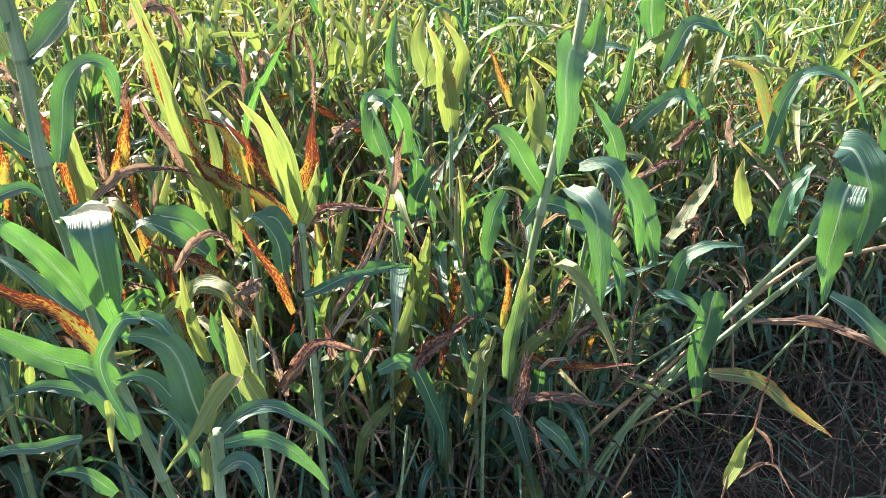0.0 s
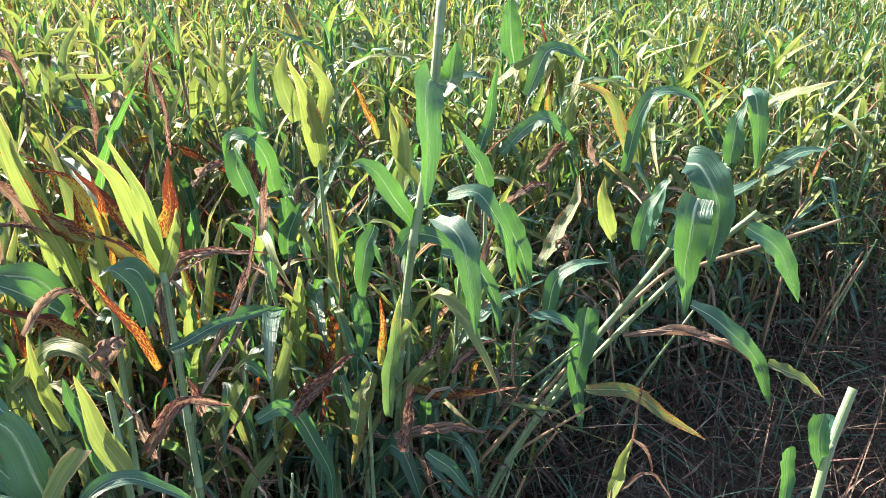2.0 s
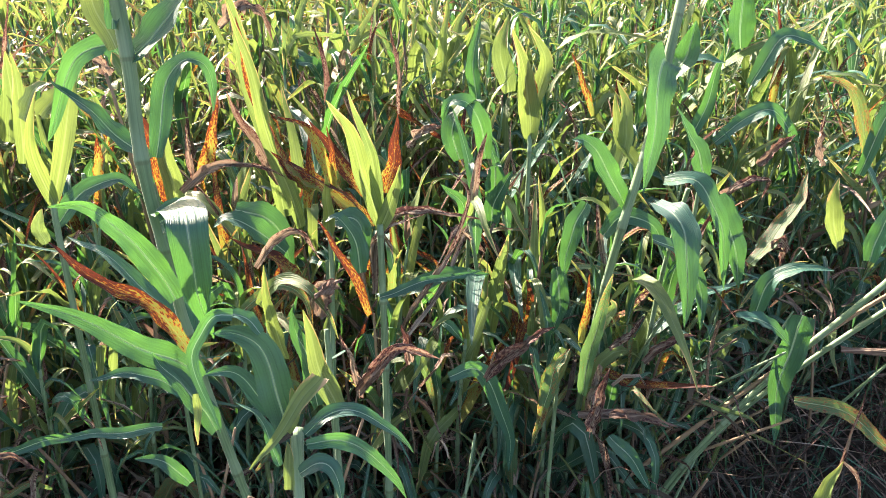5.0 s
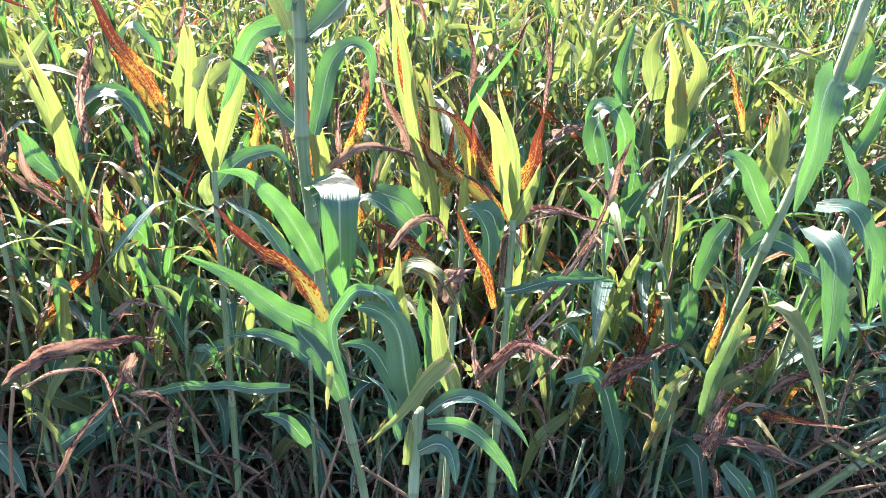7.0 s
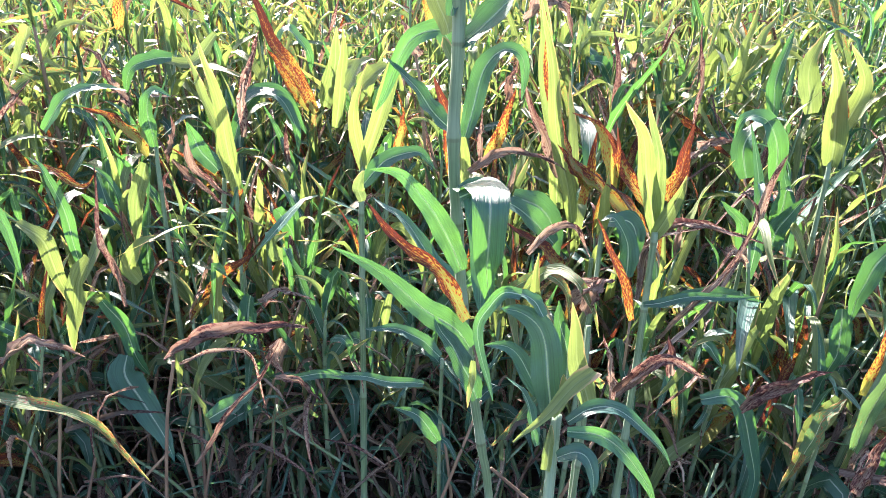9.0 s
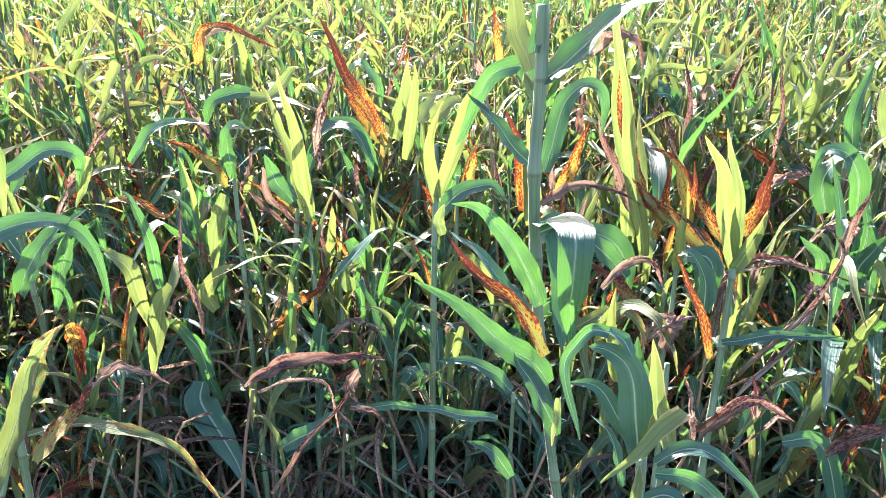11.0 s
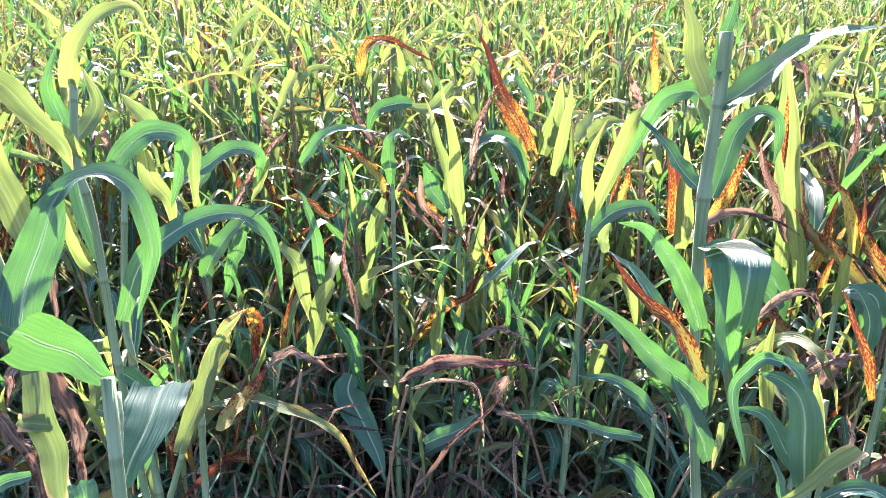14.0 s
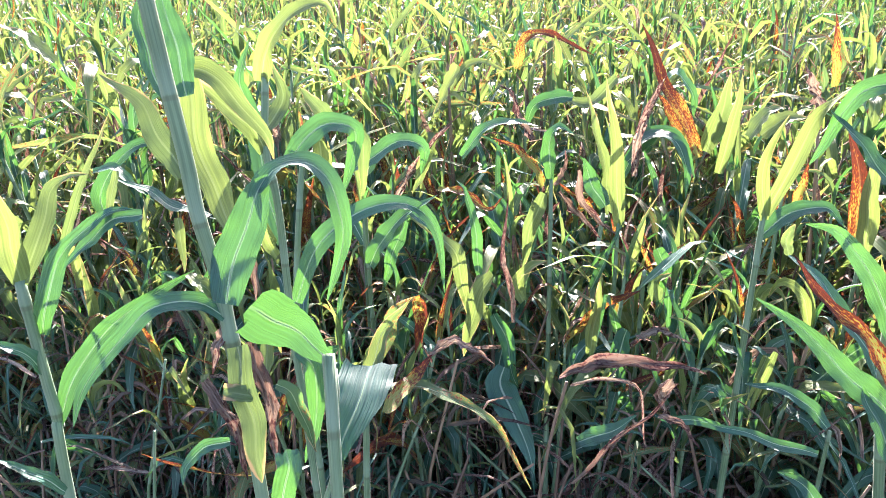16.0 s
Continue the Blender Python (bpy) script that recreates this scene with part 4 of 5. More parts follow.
blade(plant, 0, 0.040, (0.33, -0.45, 0.83), (-0.132, 0.198, 1.065), (-0.080, 0.229, 1.140), (-0.025, 0.261, 1.127), (0.014, 0.283, 1.034))
blade(plant, 1, 0.041, (0.40, -0.38, 0.83), (-0.179, -0.061, 1.034), (-0.206, -0.077, 0.944), (-0.227, -0.089, 0.815))
blade(plant, 2, 0.051, (0.33, -0.45, 0.83), (-0.107, 0.501, 1.012), (-0.185, 0.489, 1.144), (-0.265, 0.522, 1.225), (-0.369, 0.554, 1.348))
blade(plant, 1, 0.035, (0.29, -0.47, 0.83), (-0.052, 0.514, 0.975), (-0.029, 0.528, 1.142), (-0.027, 0.529, 1.252))
blade(plant, 2, 0.044, (0.39, -0.39, 0.83), (-0.774, 0.458, 1.178), (-0.754, 0.469, 1.274), (-0.685, 0.510, 1.290), (-0.560, 0.583, 1.230))
blade(plant, 4, 0.024, (0.37, -0.41, 0.83), (-0.198, 0.090, 1.053), (-0.191, 0.094, 0.978), (-0.157, 0.114, 0.924), (-0.096, 0.150, 0.878))
blade(plant, 1, 0.046, (0.44, -0.33, 0.83), (-0.560, 0.003, 1.286), (-0.587, -0.012, 1.221), (-0.632, -0.038, 1.125))
blade(plant, 1, 0.031, (0.37, -0.41, 0.83), (0.017, -0.106, 0.686), (0.027, -0.100, 0.809), (0.033, -0.097, 0.910))
blade(plant, 2, 0.025, (0.35, -0.43, 0.83), (0.038, -0.046, 0.778), (0.059, -0.033, 0.846), (0.078, -0.022, 0.898))
blade(plant, 4, 0.022, (0.46, -0.32, 0.83), (-0.521, -0.267, 0.970), (-0.471, -0.237, 1.070), (-0.414, -0.204, 1.152), (-0.355, -0.170, 1.225))
blade(plant, 0, 0.034, (0.42, -0.36, 0.83), (-0.400, -0.132, 1.094), (-0.345, -0.100, 1.171), (-0.286, -0.065, 1.195), (-0.231, -0.033, 1.186))
blade(plant, 2, 0.029, (0.44, -0.34, 0.83), (-0.391, -0.222, 1.033), (-0.331, -0.187, 1.027), (-0.278, -0.156, 0.992), (-0.246, -0.138, 1.028))
blade(plant, 0, 0.024, (0.44, -0.34, 0.83), (-0.203, -0.260, 0.875), (-0.212, -0.265, 0.986), (-0.227, -0.274, 1.078), (-0.248, -0.287, 1.109))
plant = hero_plant("green sorghum plant with leaves bent by the wind", (-1.224, 1.052))
cane(plant, (0.000, 0.000, 0.000), (-0.175, 0.185, 0.873), (-0.224, 0.237, 1.027), 0.0080, 0.0050)
blade(plant, 0, 0.039, (0.39, -0.39, 0.83), (-0.224, 0.237, 1.027), (-0.229, 0.234, 1.115), (-0.214, 0.243, 1.165), (-0.179, 0.264, 1.151))
blade(plant, 0, 0.039, (0.39, -0.39, 0.83), (-0.304, 0.407, 1.196), (-0.343, 0.384, 1.195), (-0.397, 0.353, 1.164), (-0.415, 0.342, 1.102))
blade(plant, 1, 0.036, (0.38, -0.40, 0.83), (-0.222, 0.484, 1.251), (-0.284, 0.447, 1.175), (-0.348, 0.410, 1.189), (-0.400, 0.379, 1.181))
blade(plant, 4, 0.031, (0.41, -0.37, 0.83), (-0.331, 0.278, 1.101), (-0.363, 0.259, 1.160), (-0.381, 0.249, 1.224), (-0.409, 0.232, 1.245))
blade(plant, 2, 0.035, (0.41, -0.37, 0.83), (-0.238, 0.219, 1.007), (-0.258, 0.207, 1.059), (-0.296, 0.185, 1.102), (-0.352, 0.152, 1.129))
blade(plant, 4, 0.020, (0.42, -0.36, 0.83), (-0.070, -0.055, 0.784), (-0.078, -0.060, 0.870), (-0.090, -0.067, 0.966), (-0.115, -0.031, 1.091))
blade(plant, 1, 0.039, (0.41, -0.38, 0.83), (-0.128, 0.037, 0.781), (-0.141, 0.029, 0.826), (-0.113, 0.045, 0.878), (-0.078, 0.066, 0.901))
plant = hero_plant("sorghum plant with torn green leaf in half shade", (-1.269, 0.152))
cane(plant, (0.000, 0.000, 0.000), (0.027, 0.389, 0.871), (0.034, 0.486, 1.000), 0.0070, 0.0050)
blade(plant, 3, 0.043, (0.49, -0.26, 0.83), (0.090, 0.298, 0.824), (0.078, 0.365, 0.918), (0.075, 0.412, 0.987), (0.105, 0.443, 1.044))
blade(plant, 2, 0.027, (0.47, -0.29, 0.83), (0.067, 0.486, 1.013), (0.057, 0.500, 0.966), (0.045, 0.513, 0.896))
blade(plant, 1, 0.033, (0.48, -0.27, 0.83), (-0.295, 0.619, 1.253), (-0.277, 0.629, 1.197), (-0.288, 0.623, 1.078))
blade(plant, 0, 0.039, (0.48, -0.29, 0.83), (-0.291, 0.573, 1.041), (-0.239, 0.612, 1.078), (-0.216, 0.681, 1.067), (-0.171, 0.747, 0.993))
plant = hero_plant("yellow-green sorghum plant with fork of rust-tipped leaves", (-0.250, 1.290))
cane(plant, (0.000, 0.000, 0.000), (-0.030, 0.153, 0.686), (-0.041, 0.205, 0.831), (-0.049, 0.239, 0.965), 0.0090, 0.0070)
blade(plant, 1, 0.042, (0.11, -0.54, 0.83), (-0.054, 0.249, 0.963), (-0.079, 0.232, 1.082), (-0.101, 0.197, 1.188), (-0.133, 0.168, 1.255))
blade(plant, 1, 0.028, (0.10, -0.55, 0.83), (-0.050, 0.259, 0.981), (-0.067, 0.245, 1.117), (-0.102, 0.215, 1.263))
blade(plant, 2, 0.042, (0.08, -0.55, 0.83), (-0.042, 0.283, 1.022), (-0.025, 0.288, 1.095), (-0.015, 0.291, 1.195))
blade(plant, 4, 0.011, (0.08, -0.55, 0.83), (-0.027, 0.378, 1.169), (-0.029, 0.387, 1.266), (-0.050, 0.401, 1.380))
blade(plant, 1, 0.031, (0.08, -0.55, 0.83), (-0.052, 0.242, 0.950), (-0.018, 0.252, 1.032), (-0.007, 0.255, 1.097))
plant = hero_plant("sorghum plant speckled orange and red by leaf disease", (-0.393, 1.330))
cane(plant, (0.000, 0.000, 0.000), (-0.011, 0.148, 0.727), (-0.014, 0.185, 0.840), (-0.034, 0.261, 0.994), 0.0070, 0.0050)
blade(plant, 1, 0.025, (0.13, -0.54, 0.83), (-0.025, 0.224, 0.920), (-0.025, 0.224, 1.003), (-0.025, 0.224, 1.070))
blade(plant, 2, 0.041, (0.15, -0.53, 0.83), (-0.038, 0.263, 0.999), (-0.093, 0.266, 1.031), (-0.137, 0.272, 1.090), (-0.154, 0.267, 1.161))
blade(plant, 2, 0.031, (0.14, -0.54, 0.83), (-0.017, 0.255, 1.017), (-0.037, 0.249, 1.098), (-0.072, 0.239, 1.167), (-0.119, 0.225, 1.186))
blade(plant, 2, 0.025, (0.12, -0.54, 0.83), (0.073, 0.239, 0.942), (0.009, 0.230, 1.020), (-0.073, 0.215, 1.072))
blade(plant, 2, 0.019, (0.13, -0.54, 0.83), (-0.019, 0.265, 1.015), (-0.020, 0.265, 1.095), (-0.027, 0.263, 1.159))
blade(plant, 2, 0.048, (0.16, -0.53, 0.83), (-0.067, 0.271, 1.006), (-0.117, 0.275, 1.045), (-0.158, 0.273, 1.094))
blade(plant, 4, 0.038, (0.18, -0.52, 0.83), (-0.187, 0.394, 0.970), (-0.215, 0.385, 1.042), (-0.255, 0.373, 1.125), (-0.279, 0.366, 1.199))
blade(plant, 1, 0.037, (0.17, -0.53, 0.83), (-0.129, 0.358, 0.873), (-0.167, 0.346, 1.048), (-0.205, 0.335, 1.234), (-0.247, 0.341, 1.400))
blade(plant, 2, 0.030, (0.18, -0.53, 0.83), (-0.177, 0.403, 1.027), (-0.213, 0.393, 1.139), (-0.240, 0.395, 1.269), (-0.252, 0.401, 1.355))
blade(plant, 4, 0.028, (0.20, -0.52, 0.83), (-0.349, 0.219, 1.009), (-0.287, 0.237, 1.056), (-0.201, 0.263, 1.068), (-0.132, 0.283, 1.030))
blade(plant, 2, 0.022, (0.12, -0.54, 0.83), (0.105, 0.005, 0.858), (0.084, -0.001, 0.929), (0.044, 0.005, 1.006), (0.010, 0.012, 1.057))
blade(plant, 4, 0.023, (0.08, -0.55, 0.83), (0.083, 0.171, 0.809), (0.077, 0.239, 0.889), (0.105, 0.305, 0.914), (0.182, 0.342, 0.936))
blade(plant, 0, 0.053, (0.19, -0.52, 0.83), (-0.138, 0.253, 0.857), (-0.203, 0.234, 0.928), (-0.253, 0.219, 0.951), (-0.284, 0.210, 0.931))
blade(plant, 2, 0.042, (0.18, -0.53, 0.83), (-0.074, 0.188, 0.812), (-0.146, 0.194, 0.869), (-0.239, 0.185, 0.921))
blade(plant, 4, 0.024, (0.16, -0.53, 0.83), (-0.137, 0.055, 0.923), (-0.098, 0.085, 0.976), (-0.053, 0.099, 0.984), (-0.016, 0.110, 0.919))
blade(plant, 0, 0.041, (0.12, -0.54, 0.83), (0.059, 0.142, 0.876), (0.050, 0.140, 0.958), (0.020, 0.131, 1.009), (-0.006, 0.123, 1.001))
plant = hero_plant("sorghum plant with drooping dry and green leaves", (-0.287, 1.040))
cane(plant, (0.000, 0.000, 0.000), (-0.043, 0.132, 0.748), (-0.057, 0.173, 0.898), 0.0070, 0.0050)
blade(plant, 3, 0.032, (0.16, -0.53, 0.83), (-0.201, 0.230, 0.905), (-0.167, 0.231, 0.953), (-0.100, 0.195, 0.977), (-0.061, 0.178, 0.944), (-0.035, 0.171, 0.880))
blade(plant, 4, 0.040, (0.13, -0.54, 0.83), (-0.071, 0.181, 0.921), (-0.055, 0.186, 0.971), (-0.025, 0.195, 0.992))
blade(plant, 4, 0.029, (0.08, -0.55, 0.83), (0.041, 0.001, 0.897), (0.077, -0.014, 0.964), (0.114, -0.011, 0.995), (0.165, 0.038, 0.944))
blade(plant, 0, 0.033, (0.16, -0.53, 0.83), (-0.071, 0.129, 0.757), (-0.079, 0.126, 0.848), (-0.098, 0.129, 0.916), (-0.107, 0.134, 0.959))
blade(plant, 0, 0.018, (0.06, -0.55, 0.83), (0.005, 0.375, 0.852), (0.077, 0.397, 0.874), (0.216, 0.438, 0.898))
blade(plant, 0, 0.035, (-0.00, -0.55, 0.83), (0.154, 0.348, 0.682), (0.210, 0.365, 0.695), (0.256, 0.379, 0.613), (0.290, 0.389, 0.503), (0.293, 0.390, 0.393))
blade(plant, 4, 0.042, (-0.02, -0.55, 0.83), (0.364, 1.032, 0.369), (0.298, 1.012, 0.314), (0.237, 0.994, 0.215))
blade(plant, 4, 0.029, (-0.03, -0.55, 0.83), (0.315, 0.826, 0.883), (0.337, 0.833, 0.780), (0.366, 0.842, 0.672))
blade(plant, 4, 0.014, (0.04, -0.55, 0.83), (0.057, 0.341, 0.761), (0.118, 0.474, 0.831), (0.177, 0.657, 0.896), (0.179, 0.820, 0.940))
blade(plant, 4, 0.030, (0.03, -0.55, 0.83), (0.176, 0.915, 0.902), (0.158, 0.910, 0.933), (0.119, 0.898, 0.927))
blade(plant, 0, 0.035, (0.03, -0.55, 0.83), (0.157, 0.849, 0.788), (0.140, 0.844, 0.869), (0.084, 0.827, 0.929))
plant = hero_plant("pale green sorghum plant with a drooping brown leaf", (-1.306, 1.249))
cane(plant, (0.000, 0.000, 0.000), (-0.078, 0.159, 0.704), (-0.110, 0.226, 0.889), 0.0090, 0.0060)
blade(plant, 1, 0.046, (0.39, -0.40, 0.83), (-0.097, 0.230, 0.889), (-0.111, 0.225, 0.993), (-0.136, 0.218, 1.104), (-0.175, 0.206, 1.222))
blade(plant, 4, 0.029, (0.37, -0.42, 0.83), (-0.077, 0.233, 0.995), (-0.038, 0.245, 1.109), (-0.001, 0.256, 1.217), (0.013, 0.260, 1.269))
blade(plant, 0, 0.039, (0.36, -0.42, 0.83), (-0.039, 0.189, 1.001), (0.014, 0.204, 1.127), (0.084, 0.225, 1.143), (0.123, 0.237, 1.071), (0.129, 0.238, 0.994))
blade(plant, 2, 0.057, (0.34, -0.44, 0.83), (-0.043, 0.540, 1.005), (-0.098, 0.523, 1.089), (-0.158, 0.505, 1.170))
blade(plant, 1, 0.054, (0.32, -0.45, 0.83), (-0.059, 0.640, 0.983), (-0.029, 0.649, 1.115), (-0.017, 0.652, 1.224))
blade(plant, 1, 0.058, (0.31, -0.46, 0.83), (-0.059, 0.664, 1.027), (-0.013, 0.677, 1.095), (0.051, 0.696, 1.130))
blade(plant, 4, 0.027, (0.40, -0.39, 0.83), (-0.185, 0.126, 0.959), (-0.133, 0.142, 0.903), (-0.066, 0.162, 0.846))
blade(plant, 4, 0.021, (0.41, -0.38, 0.83), (-0.200, 0.128, 0.970), (-0.176, 0.135, 1.027), (-0.178, 0.135, 1.075))
blade(plant, 3, 0.036, (0.40, -0.39, 0.83), (0.011, -0.014, 0.597), (0.029, -0.009, 0.707), (0.035, -0.007, 0.797))
blade(plant, 1, 0.017, (0.30, -0.47, 0.83), (0.497, -0.026, 0.762), (0.510, -0.022, 0.818), (0.485, -0.029, 0.689))
plant = hero_plant("tall sorghum plant with a long blue-green hanging leaf", (0.149, 1.635))
cane(plant, (0.000, 0.000, 0.000), (0.031, -0.034, 0.601), (0.047, -0.051, 0.798), (0.068, -0.067, 0.976), (0.106, -0.015, 1.138), (0.132, 0.037, 1.296), (0.156, 0.077, 1.474), 0.0065, 0.0105)
blade(plant, 0, 0.062, (-0.08, -0.55, 0.83), (0.131, 0.016, 1.299), (0.112, -0.030, 1.318), (0.101, -0.098, 1.271), (0.093, -0.125, 1.186), (0.086, -0.155, 1.087), base=0.85, blunt=2.6, twist=(35, 35))
blade(plant, 0, 0.051, (-0.09, -0.55, 0.83), (0.152, 0.065, 1.266), (0.177, 0.063, 1.315), (0.183, 0.062, 1.380))
blade(plant, 0, 0.045, (-0.04, -0.55, 0.83), (0.069, -0.048, 1.015), (0.011, -0.071, 1.118), (-0.028, -0.077, 1.163), (-0.054, -0.074, 1.162))
blade(plant, 0, 0.038, (-0.10, -0.55, 0.83), (0.130, 0.102, 1.244), (0.212, 0.144, 1.285), (0.276, 0.138, 1.280))
blade(plant, 1, 0.034, (-0.05, -0.55, 0.83), (0.054, 0.002, 1.068), (0.066, 0.019, 1.179), (0.036, 0.041, 1.260))
blade(plant, 1, 0.030, (-0.06, -0.55, 0.83), (0.095, -0.016, 1.087), (0.049, 0.026, 1.151), (0.037, 0.047, 1.234))
plant = hero_plant("yellow sorghum plant with rust-red blotches", (0.033, 1.866))
cane(plant, (0.000, 0.000, 0.000), (-0.010, 0.188, 0.833), (-0.013, 0.249, 1.003), 0.0080, 0.0060)
blade(plant, 1, 0.058, (0.01, -0.55, 0.83), (-0.010, 0.238, 0.982), (-0.027, 0.240, 1.125), (-0.077, 0.225, 1.285))
blade(plant, 2, 0.054, (0.01, -0.55, 0.83), (-0.024, 0.254, 1.058), (-0.024, 0.254, 1.137), (-0.049, 0.256, 1.213))
blade(plant, 1, 0.043, (0.01, -0.55, 0.83), (-0.004, 0.272, 1.053), (0.016, 0.270, 1.195), (-0.034, 0.275, 1.283))
blade(plant, 2, 0.023, (-0.03, -0.55, 0.83), (0.152, 0.234, 1.054), (0.121, 0.237, 1.140), (0.083, 0.241, 1.223))
blade(plant, 0, 0.046, (0.06, -0.55, 0.83), (-0.129, 0.108, 0.965), (-0.142, 0.090, 1.063), (-0.178, 0.084, 1.119), (-0.227, 0.088, 1.116), (-0.242, 0.090, 1.061))
blade(plant, 0, 0.043, (0.03, -0.55, 0.83), (-0.104, -0.018, 0.826), (-0.093, -0.019, 0.905), (-0.054, -0.023, 0.984))
plant = hero_plant("green sorghum plant with broad hanging leaves", (0.308, 1.662))
cane(plant, (0.000, 0.000, 0.000), (0.018, -0.008, 0.626), (0.028, -0.012, 0.848), (0.047, -0.032, 1.041), 0.0055, 0.0050)
blade(plant, 0, 0.049, (-0.10, -0.55, 0.83), (-0.073, -0.297, 1.114), (-0.056, -0.357, 1.123), (-0.032, -0.396, 1.098), (-0.021, -0.421, 1.032), (-0.019, -0.439, 0.944), base=0.5)
blade(plant, 0, 0.043, (-0.12, -0.54, 0.83), (-0.003, -0.023, 1.050), (0.049, -0.047, 1.067), (0.089, -0.069, 1.035), (0.119, -0.081, 0.965), (0.146, -0.084, 0.830))
blade(plant, 0, 0.055, (-0.14, -0.54, 0.83), (0.114, -0.024, 1.026), (0.139, -0.036, 0.972), (0.164, -0.047, 0.906), (0.189, -0.050, 0.815))
blade(plant, 0, 0.039, (-0.03, -0.55, 0.83), (-0.173, -0.124, 1.036), (-0.201, -0.121, 0.950), (-0.207, -0.120, 0.847))
blade(plant, 3, 0.033, (-0.05, -0.55, 0.83), (-0.177, -0.420, 0.770), (-0.171, -0.429, 0.902), (-0.157, -0.430, 0.985), (-0.150, -0.431, 1.036))
blade(plant, 2, 0.018, (-0.04, -0.55, 0.83), (-0.186, -0.377, 0.857), (-0.181, -0.378, 0.932), (-0.183, -0.377, 1.003))
blade(plant, 1, 0.023, (-0.05, -0.55, 0.83), (-0.162, -0.387, 0.887), (-0.137, -0.389, 0.943), (-0.142, -0.389, 0.961))
blade(plant, 0, 0.037, (-0.11, -0.54, 0.83), (-0.039, -0.165, 0.980), (0.029, -0.131, 0.935), (0.087, -0.125, 0.847), (0.095, -0.145, 0.755))
blade(plant, 0, 0.038, (-0.07, -0.55, 0.83), (-0.125, -0.066, 0.936), (-0.089, -0.069, 0.985), (-0.026, -0.075, 0.972), (0.015, -0.079, 0.896))
blade(plant, 0, 0.037, (-0.19, -0.52, 0.83), (0.224, -0.077, 0.756), (0.242, -0.079, 0.846), (0.289, -0.083, 0.891), (0.366, -0.090, 0.892))
blade(plant, 3, 0.051, (-0.18, -0.53, 0.83), (0.241, 0.064, 0.820), (0.334, 0.129, 0.928), (0.374, 0.194, 1.010))
blade(plant, 4, 0.037, (-0.18, -0.53, 0.83), (0.284, 0.082, 0.865), (0.313, 0.079, 0.858), (0.315, 0.079, 0.810))
plant = hero_plant("lodged sorghum stalk leaning low across the edge", (0.289, 1.508))
cane(plant, (0.000, 0.000, 0.000), (0.100, 0.025, 0.274), (0.222, 0.055, 0.477), (0.351, 0.075, 0.658), (0.505, 0.060, 0.891), (0.599, -0.001, 1.130), 0.0065, 0.0075)
blade(plant, 0, 0.056, (-0.20, -0.52, 0.83), (0.318, 0.007, 0.811), (0.310, 0.008, 0.733), (0.307, 0.008, 0.624), (0.328, 0.006, 0.460), base=0.75, blunt=2)
blade(plant, 0, 0.065, (-0.27, -0.48, 0.83), (0.426, -0.150, 1.199), (0.446, -0.171, 1.198), (0.464, -0.202, 1.159), (0.474, -0.212, 1.084), (0.471, -0.212, 1.007), base=0.8)
blade(plant, 0, 0.058, (-0.26, -0.49, 0.83), (0.426, -0.216, 1.154), (0.404, -0.243, 1.122), (0.408, -0.243, 1.031), (0.417, -0.244, 0.925), base=0.8)
blade(plant, 0, 0.039, (-0.30, -0.46, 0.83), (0.428, -0.241, 0.945), (0.474, -0.271, 0.920), (0.518, -0.293, 0.885), (0.567, -0.297, 0.809), (0.599, -0.300, 0.731), base=0.6)
blade(plant, 0, 0.038, (-0.29, -0.47, 0.83), (0.588, -0.035, 1.285), (0.601, -0.056, 1.299), (0.613, -0.068, 1.229), (0.624, -0.068, 1.147), base=0.8)
blade(plant, 0, 0.035, (-0.28, -0.48, 0.83), (0.552, -0.087, 1.172), (0.552, -0.087, 1.241), (0.565, -0.088, 1.302))
blade(plant, 1, 0.028, (-0.31, -0.46, 0.83), (0.621, -0.047, 1.269), (0.659, -0.094, 1.308), (0.708, -0.143, 1.343))
blade(plant, 0, 0.035, (-0.32, -0.46, 0.83), (0.624, -0.103, 1.154), (0.681, -0.108, 1.190), (0.745, -0.114, 1.200))
blade(plant, 0, 0.046, (-0.31, -0.46, 0.83), (0.522, -0.232, 1.097), (0.560, -0.254, 1.072), (0.597, -0.266, 1.025), (0.627, -0.278, 0.953))
blade(plant, 0, 0.035, (-0.24, -0.50, 0.83), (0.529, 0.387, 0.994), (0.557, 0.385, 1.146), (0.604, 0.380, 1.207), (0.693, 0.372, 1.184), (0.756, 0.366, 1.082))
blade(plant, 3, 0.043, (-0.20, -0.52, 0.83), (0.552, 0.395, 1.014), (0.494, 0.400, 1.157), (0.444, 0.405, 1.211), (0.386, 0.410, 1.227))
blade(plant, 0, 0.039, (-0.28, -0.48, 0.83), (0.443, -0.104, 0.999), (0.498, -0.064, 1.055), (0.580, -0.072, 1.107), (0.632, -0.076, 1.132))
blade(plant, 0, 0.038, (-0.24, -0.50, 0.83), (0.454, 0.076, 0.913), (0.460, 0.076, 0.998), (0.493, 0.073, 1.066))
plant = hero_plant("second lodged sorghum stalk beside the first", (0.296, 1.501))
cane(plant, (0.000, 0.000, 0.000), (0.123, 0.042, 0.301), (0.250, 0.085, 0.484), (0.421, 0.104, 0.674), (0.563, 0.077, 0.855), (0.705, 0.047, 1.007), 0.0060, 0.0065)
blade(plant, 3, 0.036, (-0.25, -0.49, 0.83), (0.224, -0.240, 0.776), (0.321, -0.249, 0.759), (0.389, -0.272, 0.716), (0.469, -0.287, 0.658))
blade(plant, 3, 0.033, (-0.34, -0.44, 0.83), (0.591, -0.259, 0.813), (0.650, -0.281, 0.785), (0.706, -0.295, 0.740))
